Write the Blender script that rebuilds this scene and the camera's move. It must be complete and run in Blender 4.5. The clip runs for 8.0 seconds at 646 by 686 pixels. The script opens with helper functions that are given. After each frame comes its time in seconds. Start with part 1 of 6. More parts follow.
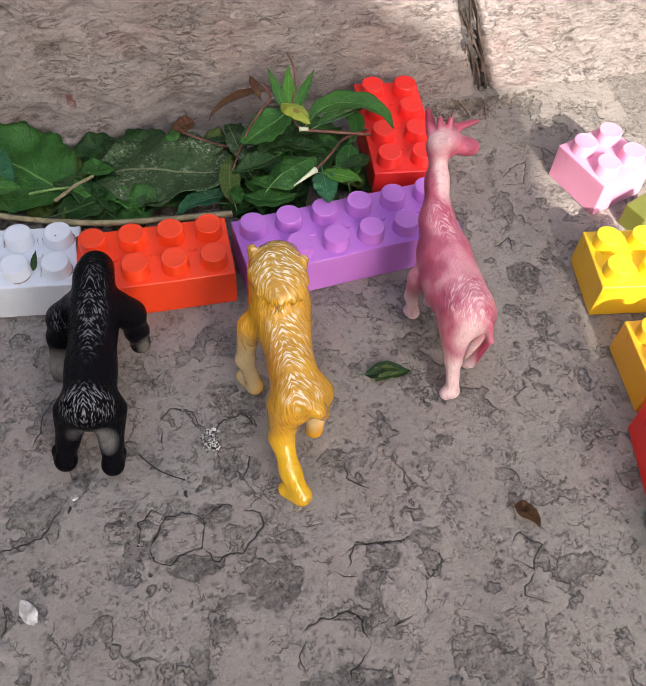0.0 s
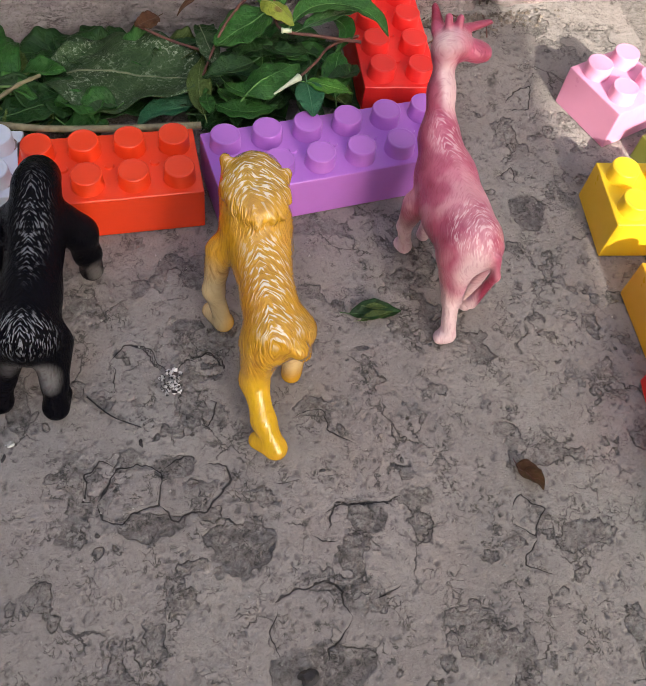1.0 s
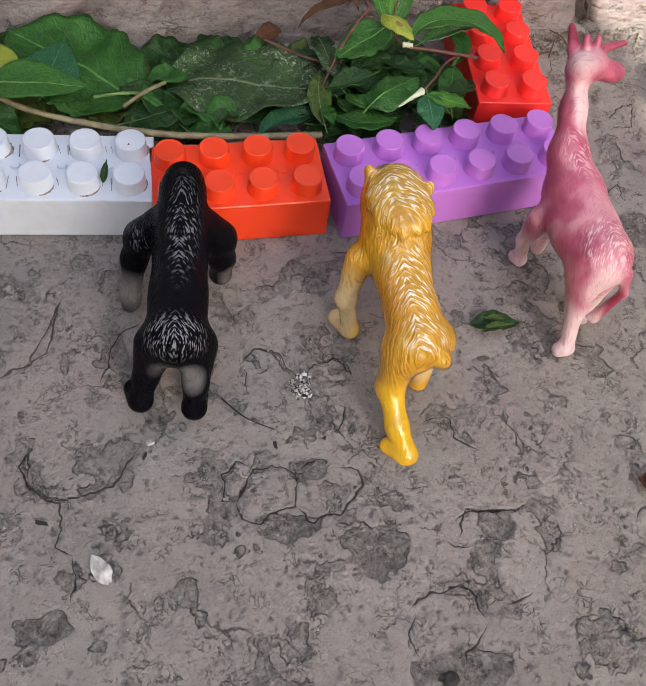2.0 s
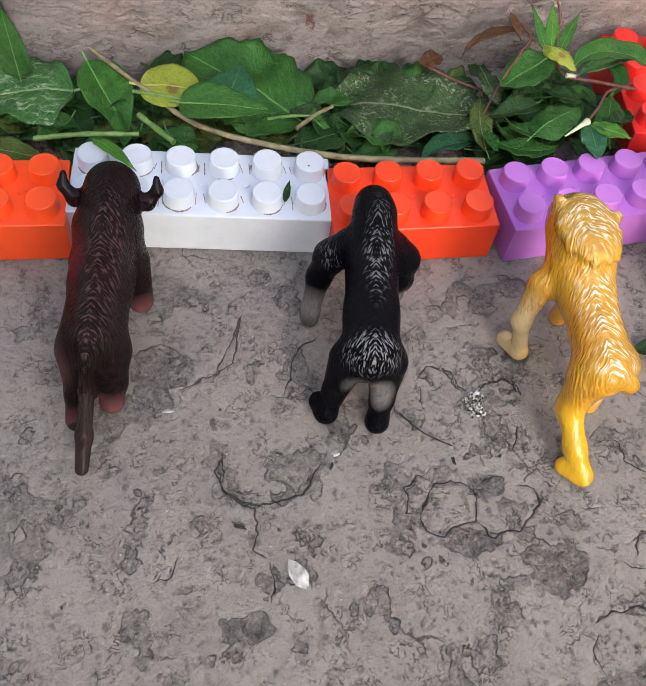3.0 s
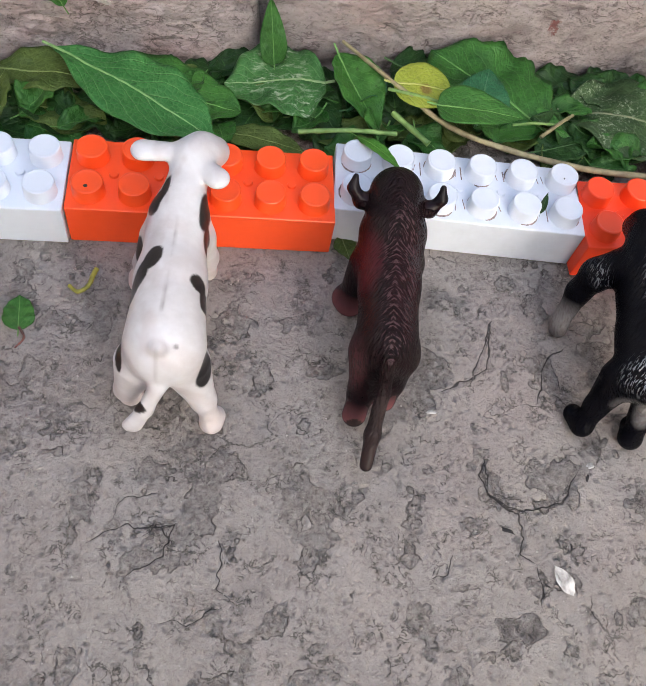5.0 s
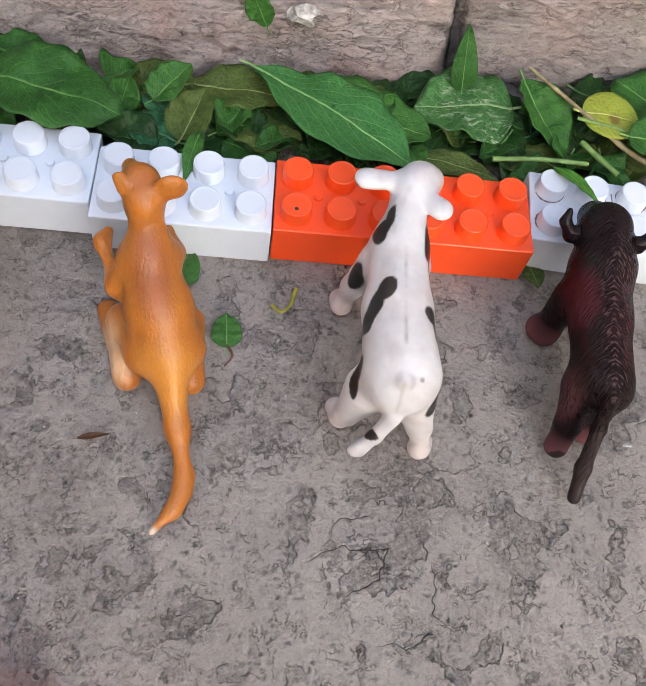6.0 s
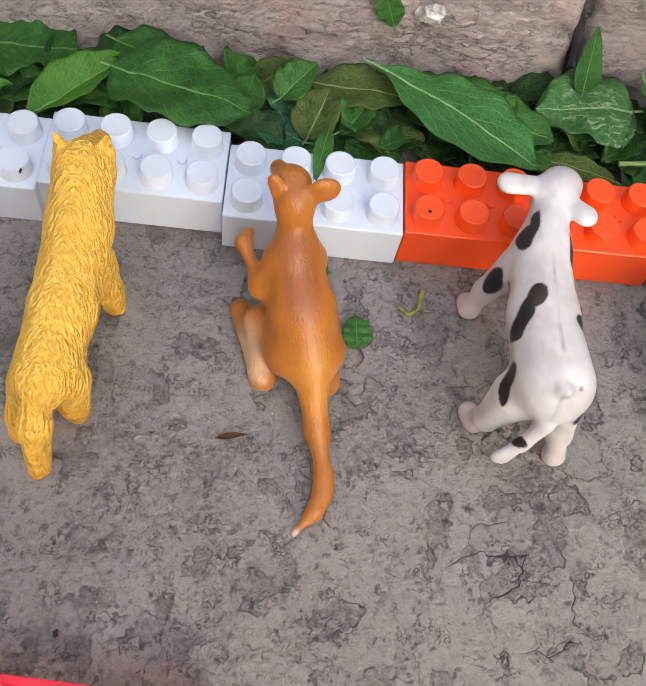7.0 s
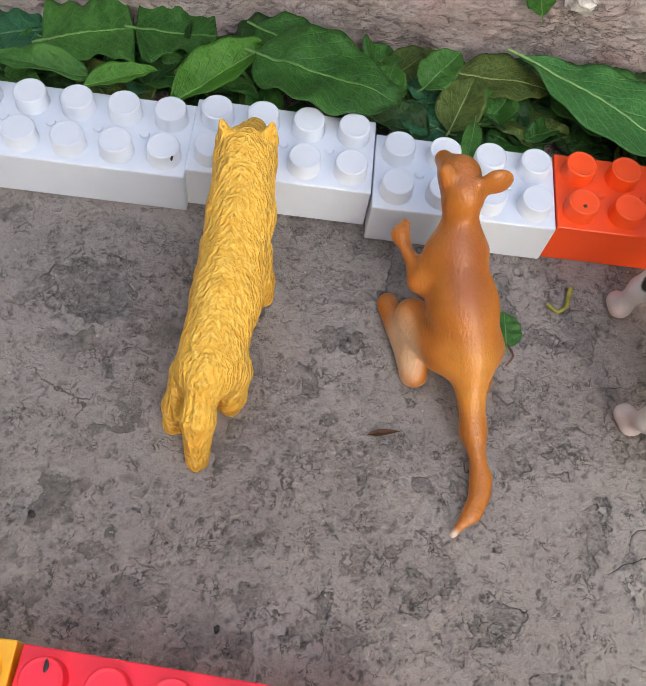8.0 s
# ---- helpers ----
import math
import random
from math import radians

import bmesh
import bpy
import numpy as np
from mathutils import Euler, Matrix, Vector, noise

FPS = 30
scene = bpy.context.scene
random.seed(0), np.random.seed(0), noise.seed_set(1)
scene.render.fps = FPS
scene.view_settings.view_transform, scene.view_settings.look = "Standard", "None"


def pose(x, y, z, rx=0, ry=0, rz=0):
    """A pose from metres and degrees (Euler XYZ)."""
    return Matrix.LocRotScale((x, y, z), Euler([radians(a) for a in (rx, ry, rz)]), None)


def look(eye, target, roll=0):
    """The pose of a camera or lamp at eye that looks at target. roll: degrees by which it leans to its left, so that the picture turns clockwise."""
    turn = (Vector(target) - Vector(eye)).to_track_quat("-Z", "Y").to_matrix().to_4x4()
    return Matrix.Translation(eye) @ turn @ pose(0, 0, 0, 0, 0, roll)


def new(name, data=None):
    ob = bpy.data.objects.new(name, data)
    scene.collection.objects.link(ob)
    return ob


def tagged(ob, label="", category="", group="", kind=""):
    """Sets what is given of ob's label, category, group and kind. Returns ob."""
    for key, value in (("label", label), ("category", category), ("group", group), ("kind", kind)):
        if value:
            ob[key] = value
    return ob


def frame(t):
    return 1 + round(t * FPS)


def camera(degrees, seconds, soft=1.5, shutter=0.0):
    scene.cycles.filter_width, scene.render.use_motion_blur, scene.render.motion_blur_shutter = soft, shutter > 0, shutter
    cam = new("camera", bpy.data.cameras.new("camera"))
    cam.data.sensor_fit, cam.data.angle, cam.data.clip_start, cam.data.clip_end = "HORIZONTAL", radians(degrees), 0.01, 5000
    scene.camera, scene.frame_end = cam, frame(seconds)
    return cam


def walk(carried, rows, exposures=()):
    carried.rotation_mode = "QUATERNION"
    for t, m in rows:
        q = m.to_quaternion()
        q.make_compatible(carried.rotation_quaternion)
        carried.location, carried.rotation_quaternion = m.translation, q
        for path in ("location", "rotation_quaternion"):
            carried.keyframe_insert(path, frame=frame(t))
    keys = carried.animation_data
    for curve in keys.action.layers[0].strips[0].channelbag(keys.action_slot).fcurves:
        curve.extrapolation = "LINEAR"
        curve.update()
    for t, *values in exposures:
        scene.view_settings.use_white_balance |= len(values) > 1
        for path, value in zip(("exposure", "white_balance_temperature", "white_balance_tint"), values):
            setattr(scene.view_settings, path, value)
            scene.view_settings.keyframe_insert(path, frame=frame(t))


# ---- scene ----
cam = camera(43.1, 8.0, soft=1.2)
PATH = [
    (0, (0.09808, -0.23983, 0.28537), (0.16098, -0.02163, -0.04392), 5.1),
    (0.5, (0.09525, -0.2341, 0.25523), (0.17373, -0.03467, -0.08251), 11.6),
    (1, (0.09685, -0.22261, 0.24646), (0.17603, -0.02644, -0.09303), 11.8),
    (1.2, (0.09347, -0.22158, 0.24385), (0.17345, -0.02551, -0.09551), 12.1),
    (2.3, (0.04011, -0.21587, 0.24918), (0.10861, -0.01451, -0.08959), 11.6),
    (2.5, (0.03001, -0.21525, 0.2501), (0.09079, -0.01238, -0.08924), 10.2),
    (3, (0.0047, -0.21313, 0.25195), (0.0644, -0.00665, -0.08539), 10.6),
    (3.5, (-0.02064, -0.20947, 0.2527), (0.02594, -0.00197, -0.08608), 8.9),
    (4, (-0.03671, -0.2092, 0.25171), (0.01072, -0.0015, -0.08683), 10.1),
    (4.2, (-0.04154, -0.20684, 0.25586), (0.00111, 0.00128, -0.08306), 9.5),
    (5.3, (-0.09979, -0.19032, 0.26362), (-0.04565, -0.00750, -0.08801), 15.90),
    (5.5, (-0.10991, -0.18702, 0.26903), (-0.06132, -0.00194, -0.08223), 14.53),
    (6, (-0.14806, -0.18442, 0.26212), (-0.10575, -0.00125, -0.09095), 14.8),
    (6.5, (-0.17191, -0.18365, 0.26363), (-0.1365, -0.00169, -0.09082), 13.8),
    (7, (-0.18987, -0.18102, 0.25857), (-0.15343, -0.00196, -0.09725), 14.6),
    (7.5, (-0.21331, -0.18037, 0.25081), (-0.18305, -0.00592, -0.10787), 14.2),
    (8, (-0.22948, -0.18033, 0.24829), (-0.20781, -0.00348, -0.10984), 11.8),
]
walk(cam, [(t, look(eye, target, roll)) for t, eye, target, roll in PATH], exposures=[(0, 1.72, 6500, 9), (0.6, 1.58, 6500, 9), (1.2, 1.56, 6500, 9), (2.5, 1.94, 6500, 7), (4, 2.24, 6500, 6), (5.8, 2.32, 6550, 7), (6.5, 2.36, 6900, 6), (8, 2.20, 6900, 6)])
# ---- end camera ----

# ---------------------------------------------------------------- light
world = bpy.data.worlds.new("world")
scene.world = world
world.use_nodes = True
wn = world.node_tree.nodes
sky = wn.new("ShaderNodeTexSky")
sky.sky_type = "NISHITA"
sky.sun_disc = False
sky.sun_elevation = radians(32)
sky.sun_rotation = radians(176)
sky.air_density = 1.0
sky.dust_density = 3.0
world.node_tree.links.new(sky.outputs["Color"], wn["Background"].inputs["Color"])
wn["Background"].inputs["Strength"].default_value = 0.15

sun = new("sun", bpy.data.lights.new("sun", "SUN"))
sun.data.energy = 2.8
sun.data.angle = radians(0.4)
sun.data.color = (1.0, 0.93, 0.82)
sun.matrix_world = look((0.06, -0.97, 0.66), (0, 0, 0))


# ---------------------------------------------------------------- helpers
MM = 0.001


def mesh_from(name, verts, faces, smooth=True):
    me = bpy.data.meshes.new(name)
    verts = np.asarray(verts, dtype=np.float32)
    faces = np.asarray(faces, dtype=np.int32)
    k = faces.shape[1]
    me.vertices.add(len(verts))
    me.vertices.foreach_set("co", verts.ravel())
    me.loops.add(faces.size)
    me.loops.foreach_set("vertex_index", faces.ravel())
    me.polygons.add(len(faces))
    me.polygons.foreach_set("loop_start", np.arange(0, faces.size, k, dtype=np.int32))
    me.polygons.foreach_set("loop_total", np.full(len(faces), k, dtype=np.int32))
    me.polygons.foreach_set("use_smooth", np.full(len(faces), smooth))
    me.update(calc_edges=True)
    return me


def part(name, data, material, parent, label=""):
    """One mesh (a bmesh or mesh data) as a part under a thing."""
    if isinstance(data, bmesh.types.BMesh):
        me = bpy.data.meshes.new(name)
        data.to_mesh(me)
        data.free()
        data = me
    if material and not data.materials:
        data.materials.append(material)
    ob = new(name, data)
    ob.parent = parent
    return tagged(ob, label)


TABLES = {}


def value_noise(x, y, seed):
    """Smooth noise in 0..1 on a unit lattice."""
    if seed not in TABLES:
        TABLES[seed] = np.random.RandomState(seed).rand(65536).astype(np.float32)
    table = TABLES[seed]
    fx, fy = np.floor(x), np.floor(y)
    xi, yi = fx.astype(np.int32), fy.astype(np.int32)
    fx, fy = (x - fx).astype(np.float32), (y - fy).astype(np.float32)
    fx, fy = fx * fx * (3 - 2 * fx), fy * fy * (3 - 2 * fy)
    x0, x1, y0, y1 = (xi & 255) << 8, ((xi + 1) & 255) << 8, yi & 255, (yi + 1) & 255
    a, b, c, d = table[x0 | y0], table[x1 | y0], table[x0 | y1], table[x1 | y1]
    return a + (b - a) * fx + (c - a) * fy + (a - b - c + d) * fx * fy


def fractal(x, y, scale, octaves, seed):
    total, amp, norm = np.zeros(np.shape(x), np.float32), 1.0, 0.0
    for o in range(octaves):
        total += amp * value_noise(x * scale + 17.3 * o, y * scale + 9.1 * o, seed + o)
        norm += amp
        amp, scale = amp * 0.55, scale * 2.03
    return total / norm


# ---------------------------------------------------------------- materials
def material(name, colour=(0.5, 0.5, 0.5), rough=0.5, metal=0.0):
    m = bpy.data.materials.new(name)
    m.use_nodes = True
    b = m.node_tree.nodes["Principled BSDF"]
    b.inputs["Base Color"].default_value = (*colour, 1)
    b.inputs["Roughness"].default_value = rough
    b.inputs["Metallic"].default_value = metal
    return m


class Nodes:
    """Short hand for a material's node tree."""

    def __init__(self, m):
        self.t = m.node_tree
        self.bsdf = self.t.nodes["Principled BSDF"]

    def add(self, kind, **props):
        n = self.t.nodes.new(kind)
        for key, value in props.items():
            n.inputs[key].default_value = value
        return n

    def link(self, a, b):
        self.t.links.new(a, b)

    def coords(self, which="Object"):
        return self.t.nodes.new("ShaderNodeTexCoord").outputs[which]

    def math(self, op, a, b=None):
        n = self.t.nodes.new("ShaderNodeMath")
        n.operation = op
        for slot, v in ((0, a), (1, b)):
            if v is None:
                continue
            if isinstance(v, (int, float)):
                n.inputs[slot].default_value = v
            else:
                self.link(v, n.inputs[slot])
        return n.outputs[0]

    def noise(self, vec, scale, detail=4.0, rough=0.55, distort=0.0):
        n = self.add("ShaderNodeTexNoise", Scale=scale, Detail=detail, Roughness=rough, Distortion=distort)
        if vec is not None:
            self.link(vec, n.inputs["Vector"])
        return n.outputs["Fac"]

    def ramp(self, fac, *stops):
        n = self.t.nodes.new("ShaderNodeValToRGB")
        e = n.color_ramp.elements
        while len(e) < len(stops):
            e.new(0.5)
        for el, (p, c) in zip(e, stops):
            el.position = p
            el.color = (*c, 1) if isinstance(c, tuple) else (c, c, c, 1)
        self.link(fac, n.inputs["Fac"])
        return n.outputs["Color"]

    def mix(self, fac, a, b, mode="MIX"):
        n = self.t.nodes.new("ShaderNodeMix")
        n.data_type = "RGBA"
        n.blend_type = mode
        for slot, v in ((0, fac), (6, a), (7, b)):
            if isinstance(v, (int, float)):
                n.inputs[slot].default_value = v
            elif isinstance(v, tuple):
                n.inputs[slot].default_value = (*v, 1)
            else:
                self.link(v, n.inputs[slot])
        return n.outputs[2]

    def bump(self, height, distance, strength=1.0, normal=None):
        n = self.add("ShaderNodeBump", Strength=strength, Distance=distance)
        self.link(height, n.inputs["Height"])
        if normal is not None:
            self.link(normal, n.inputs["Normal"])
        return n.outputs["Normal"]

    def attribute(self, name):
        n = self.t.nodes.new("ShaderNodeAttribute")
        n.attribute_name = name
        return n.outputs

    def colour(self, out):
        self.link(out, self.bsdf.inputs["Base Color"])

    def normal(self, out):
        self.link(out, self.bsdf.inputs["Normal"])


def concrete_material():
    """Worn cement skin: smooth plates, flaked-off patches of coarse sand with dark rims, and cracks."""
    m = material("weathered_concrete", rough=0.92)
    n = Nodes(m)
    co = n.coords()
    grime = n.attribute("grime")["Fac"]
    worn = n.attribute("worn")["Fac"]
    split = n.attribute("split")["Fac"]
    gape = n.attribute("gape")["Fac"]
    coarse = n.attribute("coarse")["Fac"]
    broad = n.noise(co, 24.0, 6.0, 0.6)
    skin = n.ramp(broad, (0.32, (0.262, 0.232, 0.213)), (0.50, (0.303, 0.270, 0.249)), (0.70, (0.345, 0.312, 0.290)))
    tint = n.noise(co, 6.0, 2.0)
    skin = n.mix(n.ramp(tint, (0.45, 0.0), (0.75, 0.30)), skin, (0.275, 0.265, 0.225))
    rosy = n.noise(co, 9.0, 3.0, 0.5, 0.4)
    skin = n.mix(n.ramp(rosy, (0.50, 0.0), (0.72, 0.40)), skin, (0.335, 0.252, 0.235))
    # pores of the skin, and fine soft stains
    fine = n.noise(co, 620.0, 4.0, 0.7)
    skin = n.mix(n.ramp(fine, (0.33, 0.45), (0.42, 0.0)), skin, (0.16, 0.143, 0.132))
    skin = n.mix(n.ramp(n.noise(co, 150.0, 4.0, 0.65), (0.36, 0.22), (0.50, 0.0)), skin, (0.20, 0.178, 0.164))
    # open sandy texture where the skin is thin
    open_sand = n.noise(co, 360.0, 4.0, 0.72, 0.4)
    skin = n.mix(n.math("MULTIPLY", n.ramp(open_sand, (0.36, 0.85), (0.46, 0.0)), coarse), skin, (0.105, 0.094, 0.086))
    skin = n.mix(n.math("MULTIPLY", n.ramp(open_sand, (0.54, 0.0), (0.66, 0.5)), coarse), skin, (0.42, 0.385, 0.36))
    # coarse sand where the skin has gone
    sand = n.noise(co, 420.0, 5.0, 0.72, 0.5)
    core = n.ramp(sand, (0.34, (0.080, 0.070, 0.063)), (0.42, (0.220, 0.195, 0.178)), (0.50, (0.305, 0.272, 0.251)), (0.68, (0.460, 0.425, 0.400)))
    base = n.mix(n.math("MULTIPLY", worn, 0.9), skin, core)
    # dark line along parts of each flake's rim
    rim = n.math("MULTIPLY", n.ramp(worn, (0.10, 0.0), (0.32, 0.75), (0.62, 0.0)), n.ramp(n.noise(co, 90.0, 3.0, 0.6), (0.42, 0.0), (0.56, 1.0)))
    base = n.mix(rim, base, (0.105, 0.093, 0.085))
    grit = n.noise(co, 1300.0, 2.0, 0.6)
    base = n.mix(n.ramp(grit, (0.66, 0.0), (0.78, 0.5)), base, (0.58, 0.55, 0.52))
    # hairline crazing of the cement skin
    wob = n.t.nodes.new("ShaderNodeVectorMath")
    wob.operation = "MULTIPLY_ADD"
    wn_ = n.add("ShaderNodeTexNoise", Scale=150.0, Detail=4.0, Roughness=0.6)
    n.link(co, wn_.inputs["Vector"])
    n.link(wn_.outputs["Color"], wob.inputs[0])
    wob.inputs[1].default_value = (0.011, 0.011, 0.0)
    n.link(co, wob.inputs[2])
    lines = None
    for scale, width, gate in ((36.0, 0.014, 0.55), (70.0, 0.020, 0.58)):
        cells = n.add("ShaderNodeTexVoronoi", Scale=scale)
        cells.feature = "DISTANCE_TO_EDGE"
        n.link(wob.outputs[0], cells.inputs["Vector"])
        hair = n.ramp(cells.outputs["Distance"], (0.0, 1.0), (width * 0.45, 0.8), (width, 0.0))
        hair = n.math("MULTIPLY", hair, n.ramp(n.noise(co, scale * 0.9, 3.0), (gate, 0.0), (gate + 0.08, 0.9)))
        lines = hair if lines is None else n.math("MAXIMUM", lines, hair)
    gap = n.math("DIVIDE", n.math("ABSOLUTE", split), n.math("MAXIMUM", gape, 0.02))
    lines = n.math("MAXIMUM", lines, n.ramp(gap, (0.55, 1.0), (1.0, 0.0)))
    # short dark crevices between the sand grains
    worm = n.math("ABSOLUTE", n.math("SUBTRACT", n.noise(co, 260.0, 3.0, 0.6, 0.6), 0.5))
    worm = n.math("MULTIPLY", n.ramp(worm, (0.010, 1.0), (0.034, 0.0)), n.ramp(n.noise(co, 105.0, 4.0, 0.65), (0.50, 0.0), (0.60, 1.0)))
    lines = n.math("MAXIMUM", lines, n.math("MULTIPLY", worm, 0.75))
    base = n.mix(grime, base, (0.085, 0.078, 0.074))
    base = n.mix(n.math("MULTIPLY", lines, 0.88), base, (0.050, 0.043, 0.039))
    n.colour(base)
    height = n.math("ADD", n.math("MULTIPLY", sand, n.math("ADD", n.math("MULTIPLY", worn, 1.2), 0.3)), n.math("MULTIPLY", open_sand, coarse))
    b1 = n.bump(height, 0.0030, 1.0)
    b2 = n.bump(n.math("MULTIPLY", n.math("MAXIMUM", lines, rim), -1.0), 0.0007, 0.9, b1)
    n.normal(n.bump(fine, 0.0007, 0.8, b2))
    return m


def wall_material(name="weathered_wall_render", dim=1.0):
    """Split stone: thin bedding layers that run along the wall, with dark crevices between them."""
    m = material(name, rough=0.95)
    n = Nodes(m)
    co = n.coords()

    def stretched(sx, sz):
        mp = n.add("ShaderNodeMapping")
        mp.inputs["Scale"].default_value = (sx, 1.0, sz)
        n.link(co, mp.inputs["Vector"])
        return mp.outputs["Vector"]

    beds, grain = stretched(0.52, 1.2), stretched(0.8, 1.15)
    grime = n.attribute("grime")["Fac"]
    broad = n.noise(co, 13.0, 6.0, 0.65)
    base = n.ramp(broad, (0.3, (0.320 * dim, 0.280 * dim, 0.271 * dim)), (0.5, (0.396 * dim, 0.351 * dim, 0.346 * dim)),
                  (0.72, (0.456 * dim, 0.416 * dim, 0.411 * dim)))
    red = n.noise(co, 24.0, 4.0, 0.6)
    base = n.mix(n.ramp(red, (0.50, 0.0), (0.72, 0.6)), base, (0.385 * dim, 0.258 * dim, 0.242 * dim))
    layer = n.noise(beds, 300.0, 5.0, 0.7, 0.5)
    base = n.mix(n.ramp(layer, (0.34, 0.40), (0.43, 0.0)), base, (0.150 * dim, 0.120 * dim, 0.112 * dim))
    base = n.mix(n.ramp(layer, (0.56, 0.0), (0.72, 0.5)), base, (0.52 * dim, 0.475 * dim, 0.455 * dim))
    fine = n.noise(grain, 700.0, 4.0, 0.75)
    base = n.mix(n.ramp(fine, (0.33, 0.6), (0.44, 0.0)), base, (0.14 * dim, 0.112 * dim, 0.104 * dim))
    rift = n.math("ABSOLUTE", n.math("SUBTRACT", n.noise(beds, 170.0, 3.0, 0.6, 0.8), 0.5))
    rift = n.math("MULTIPLY", n.ramp(rift, (0.008, 1.0), (0.030, 0.0)), n.ramp(n.noise(co, 60.0, 3.0, 0.6), (0.46, 0.0), (0.56, 1.0)))
    base = n.mix(n.math("MULTIPLY", rift, 0.55), base, (0.085 * dim, 0.066 * dim, 0.060 * dim))
    base = n.mix(grime, base, (0.065, 0.045, 0.038))
    # one rusty stain
    sp = n.t.nodes.new("ShaderNodeSeparateXYZ")
    n.link(co, sp.inputs[0])
    sx = n.math("DIVIDE", n.math("SUBTRACT", sp.outputs["X"], 0.0590), 0.0050)
    sz = n.math("DIVIDE", n.math("SUBTRACT", sp.outputs["Z"], 0.0280), 0.0115)
    rr = n.math("ADD", n.math("ADD", n.math("MULTIPLY", sx, sx), n.math("MULTIPLY", sz, sz)), n.math("MULTIPLY", n.noise(co, 260.0, 4.0, 0.7), 1.6))
    base = n.mix(n.ramp(rr, (0.85, 0.85), (1.15, 0.0)), base, (0.20, 0.060, 0.052))
    n.colour(base)
    b1 = n.bump(n.math("SUBTRACT", layer, n.math("MULTIPLY", rift, 0.4)), 0.0042, 1.0)
    n.normal(n.bump(fine, 0.0009, 0.8, b1))
    return m


def plastic(name, colour, dirt=0.15, rough=0.32, sss=0.0):
    """Moulded toy-brick plastic, a little scuffed and dusty."""
    m = material(name, colour, rough)
    n = Nodes(m)
    co = n.coords()
    dust = n.noise(co, 60.0, 5.0, 0.65)
    speck = n.noise(co, 500.0, 2.0, 0.6)
    dark = tuple(c * 0.55 + 0.02 for c in colour)
    pale = tuple(min(1.0, c * 0.9 + 0.08) for c in colour)
    base = n.mix(n.ramp(dust, (0.45, 0.0), (0.8, dirt)), colour, dark)
    base = n.mix(n.ramp(speck, (0.62, 0.0), (0.75, dirt)), base, pale)
    n.colour(base)
    n.link(n.ramp(dust, (0.3, rough - 0.06), (0.7, rough + 0.16)), n.bsdf.inputs["Roughness"])
    n.normal(n.bump(n.noise(co, 220.0, 3.0), 0.0002, 0.25))
    if sss:
        n.bsdf.inputs["Subsurface Weight"].default_value = sss
        n.bsdf.inputs["Subsurface Radius"].default_value = (0.004, 0.003, 0.002)
    return m


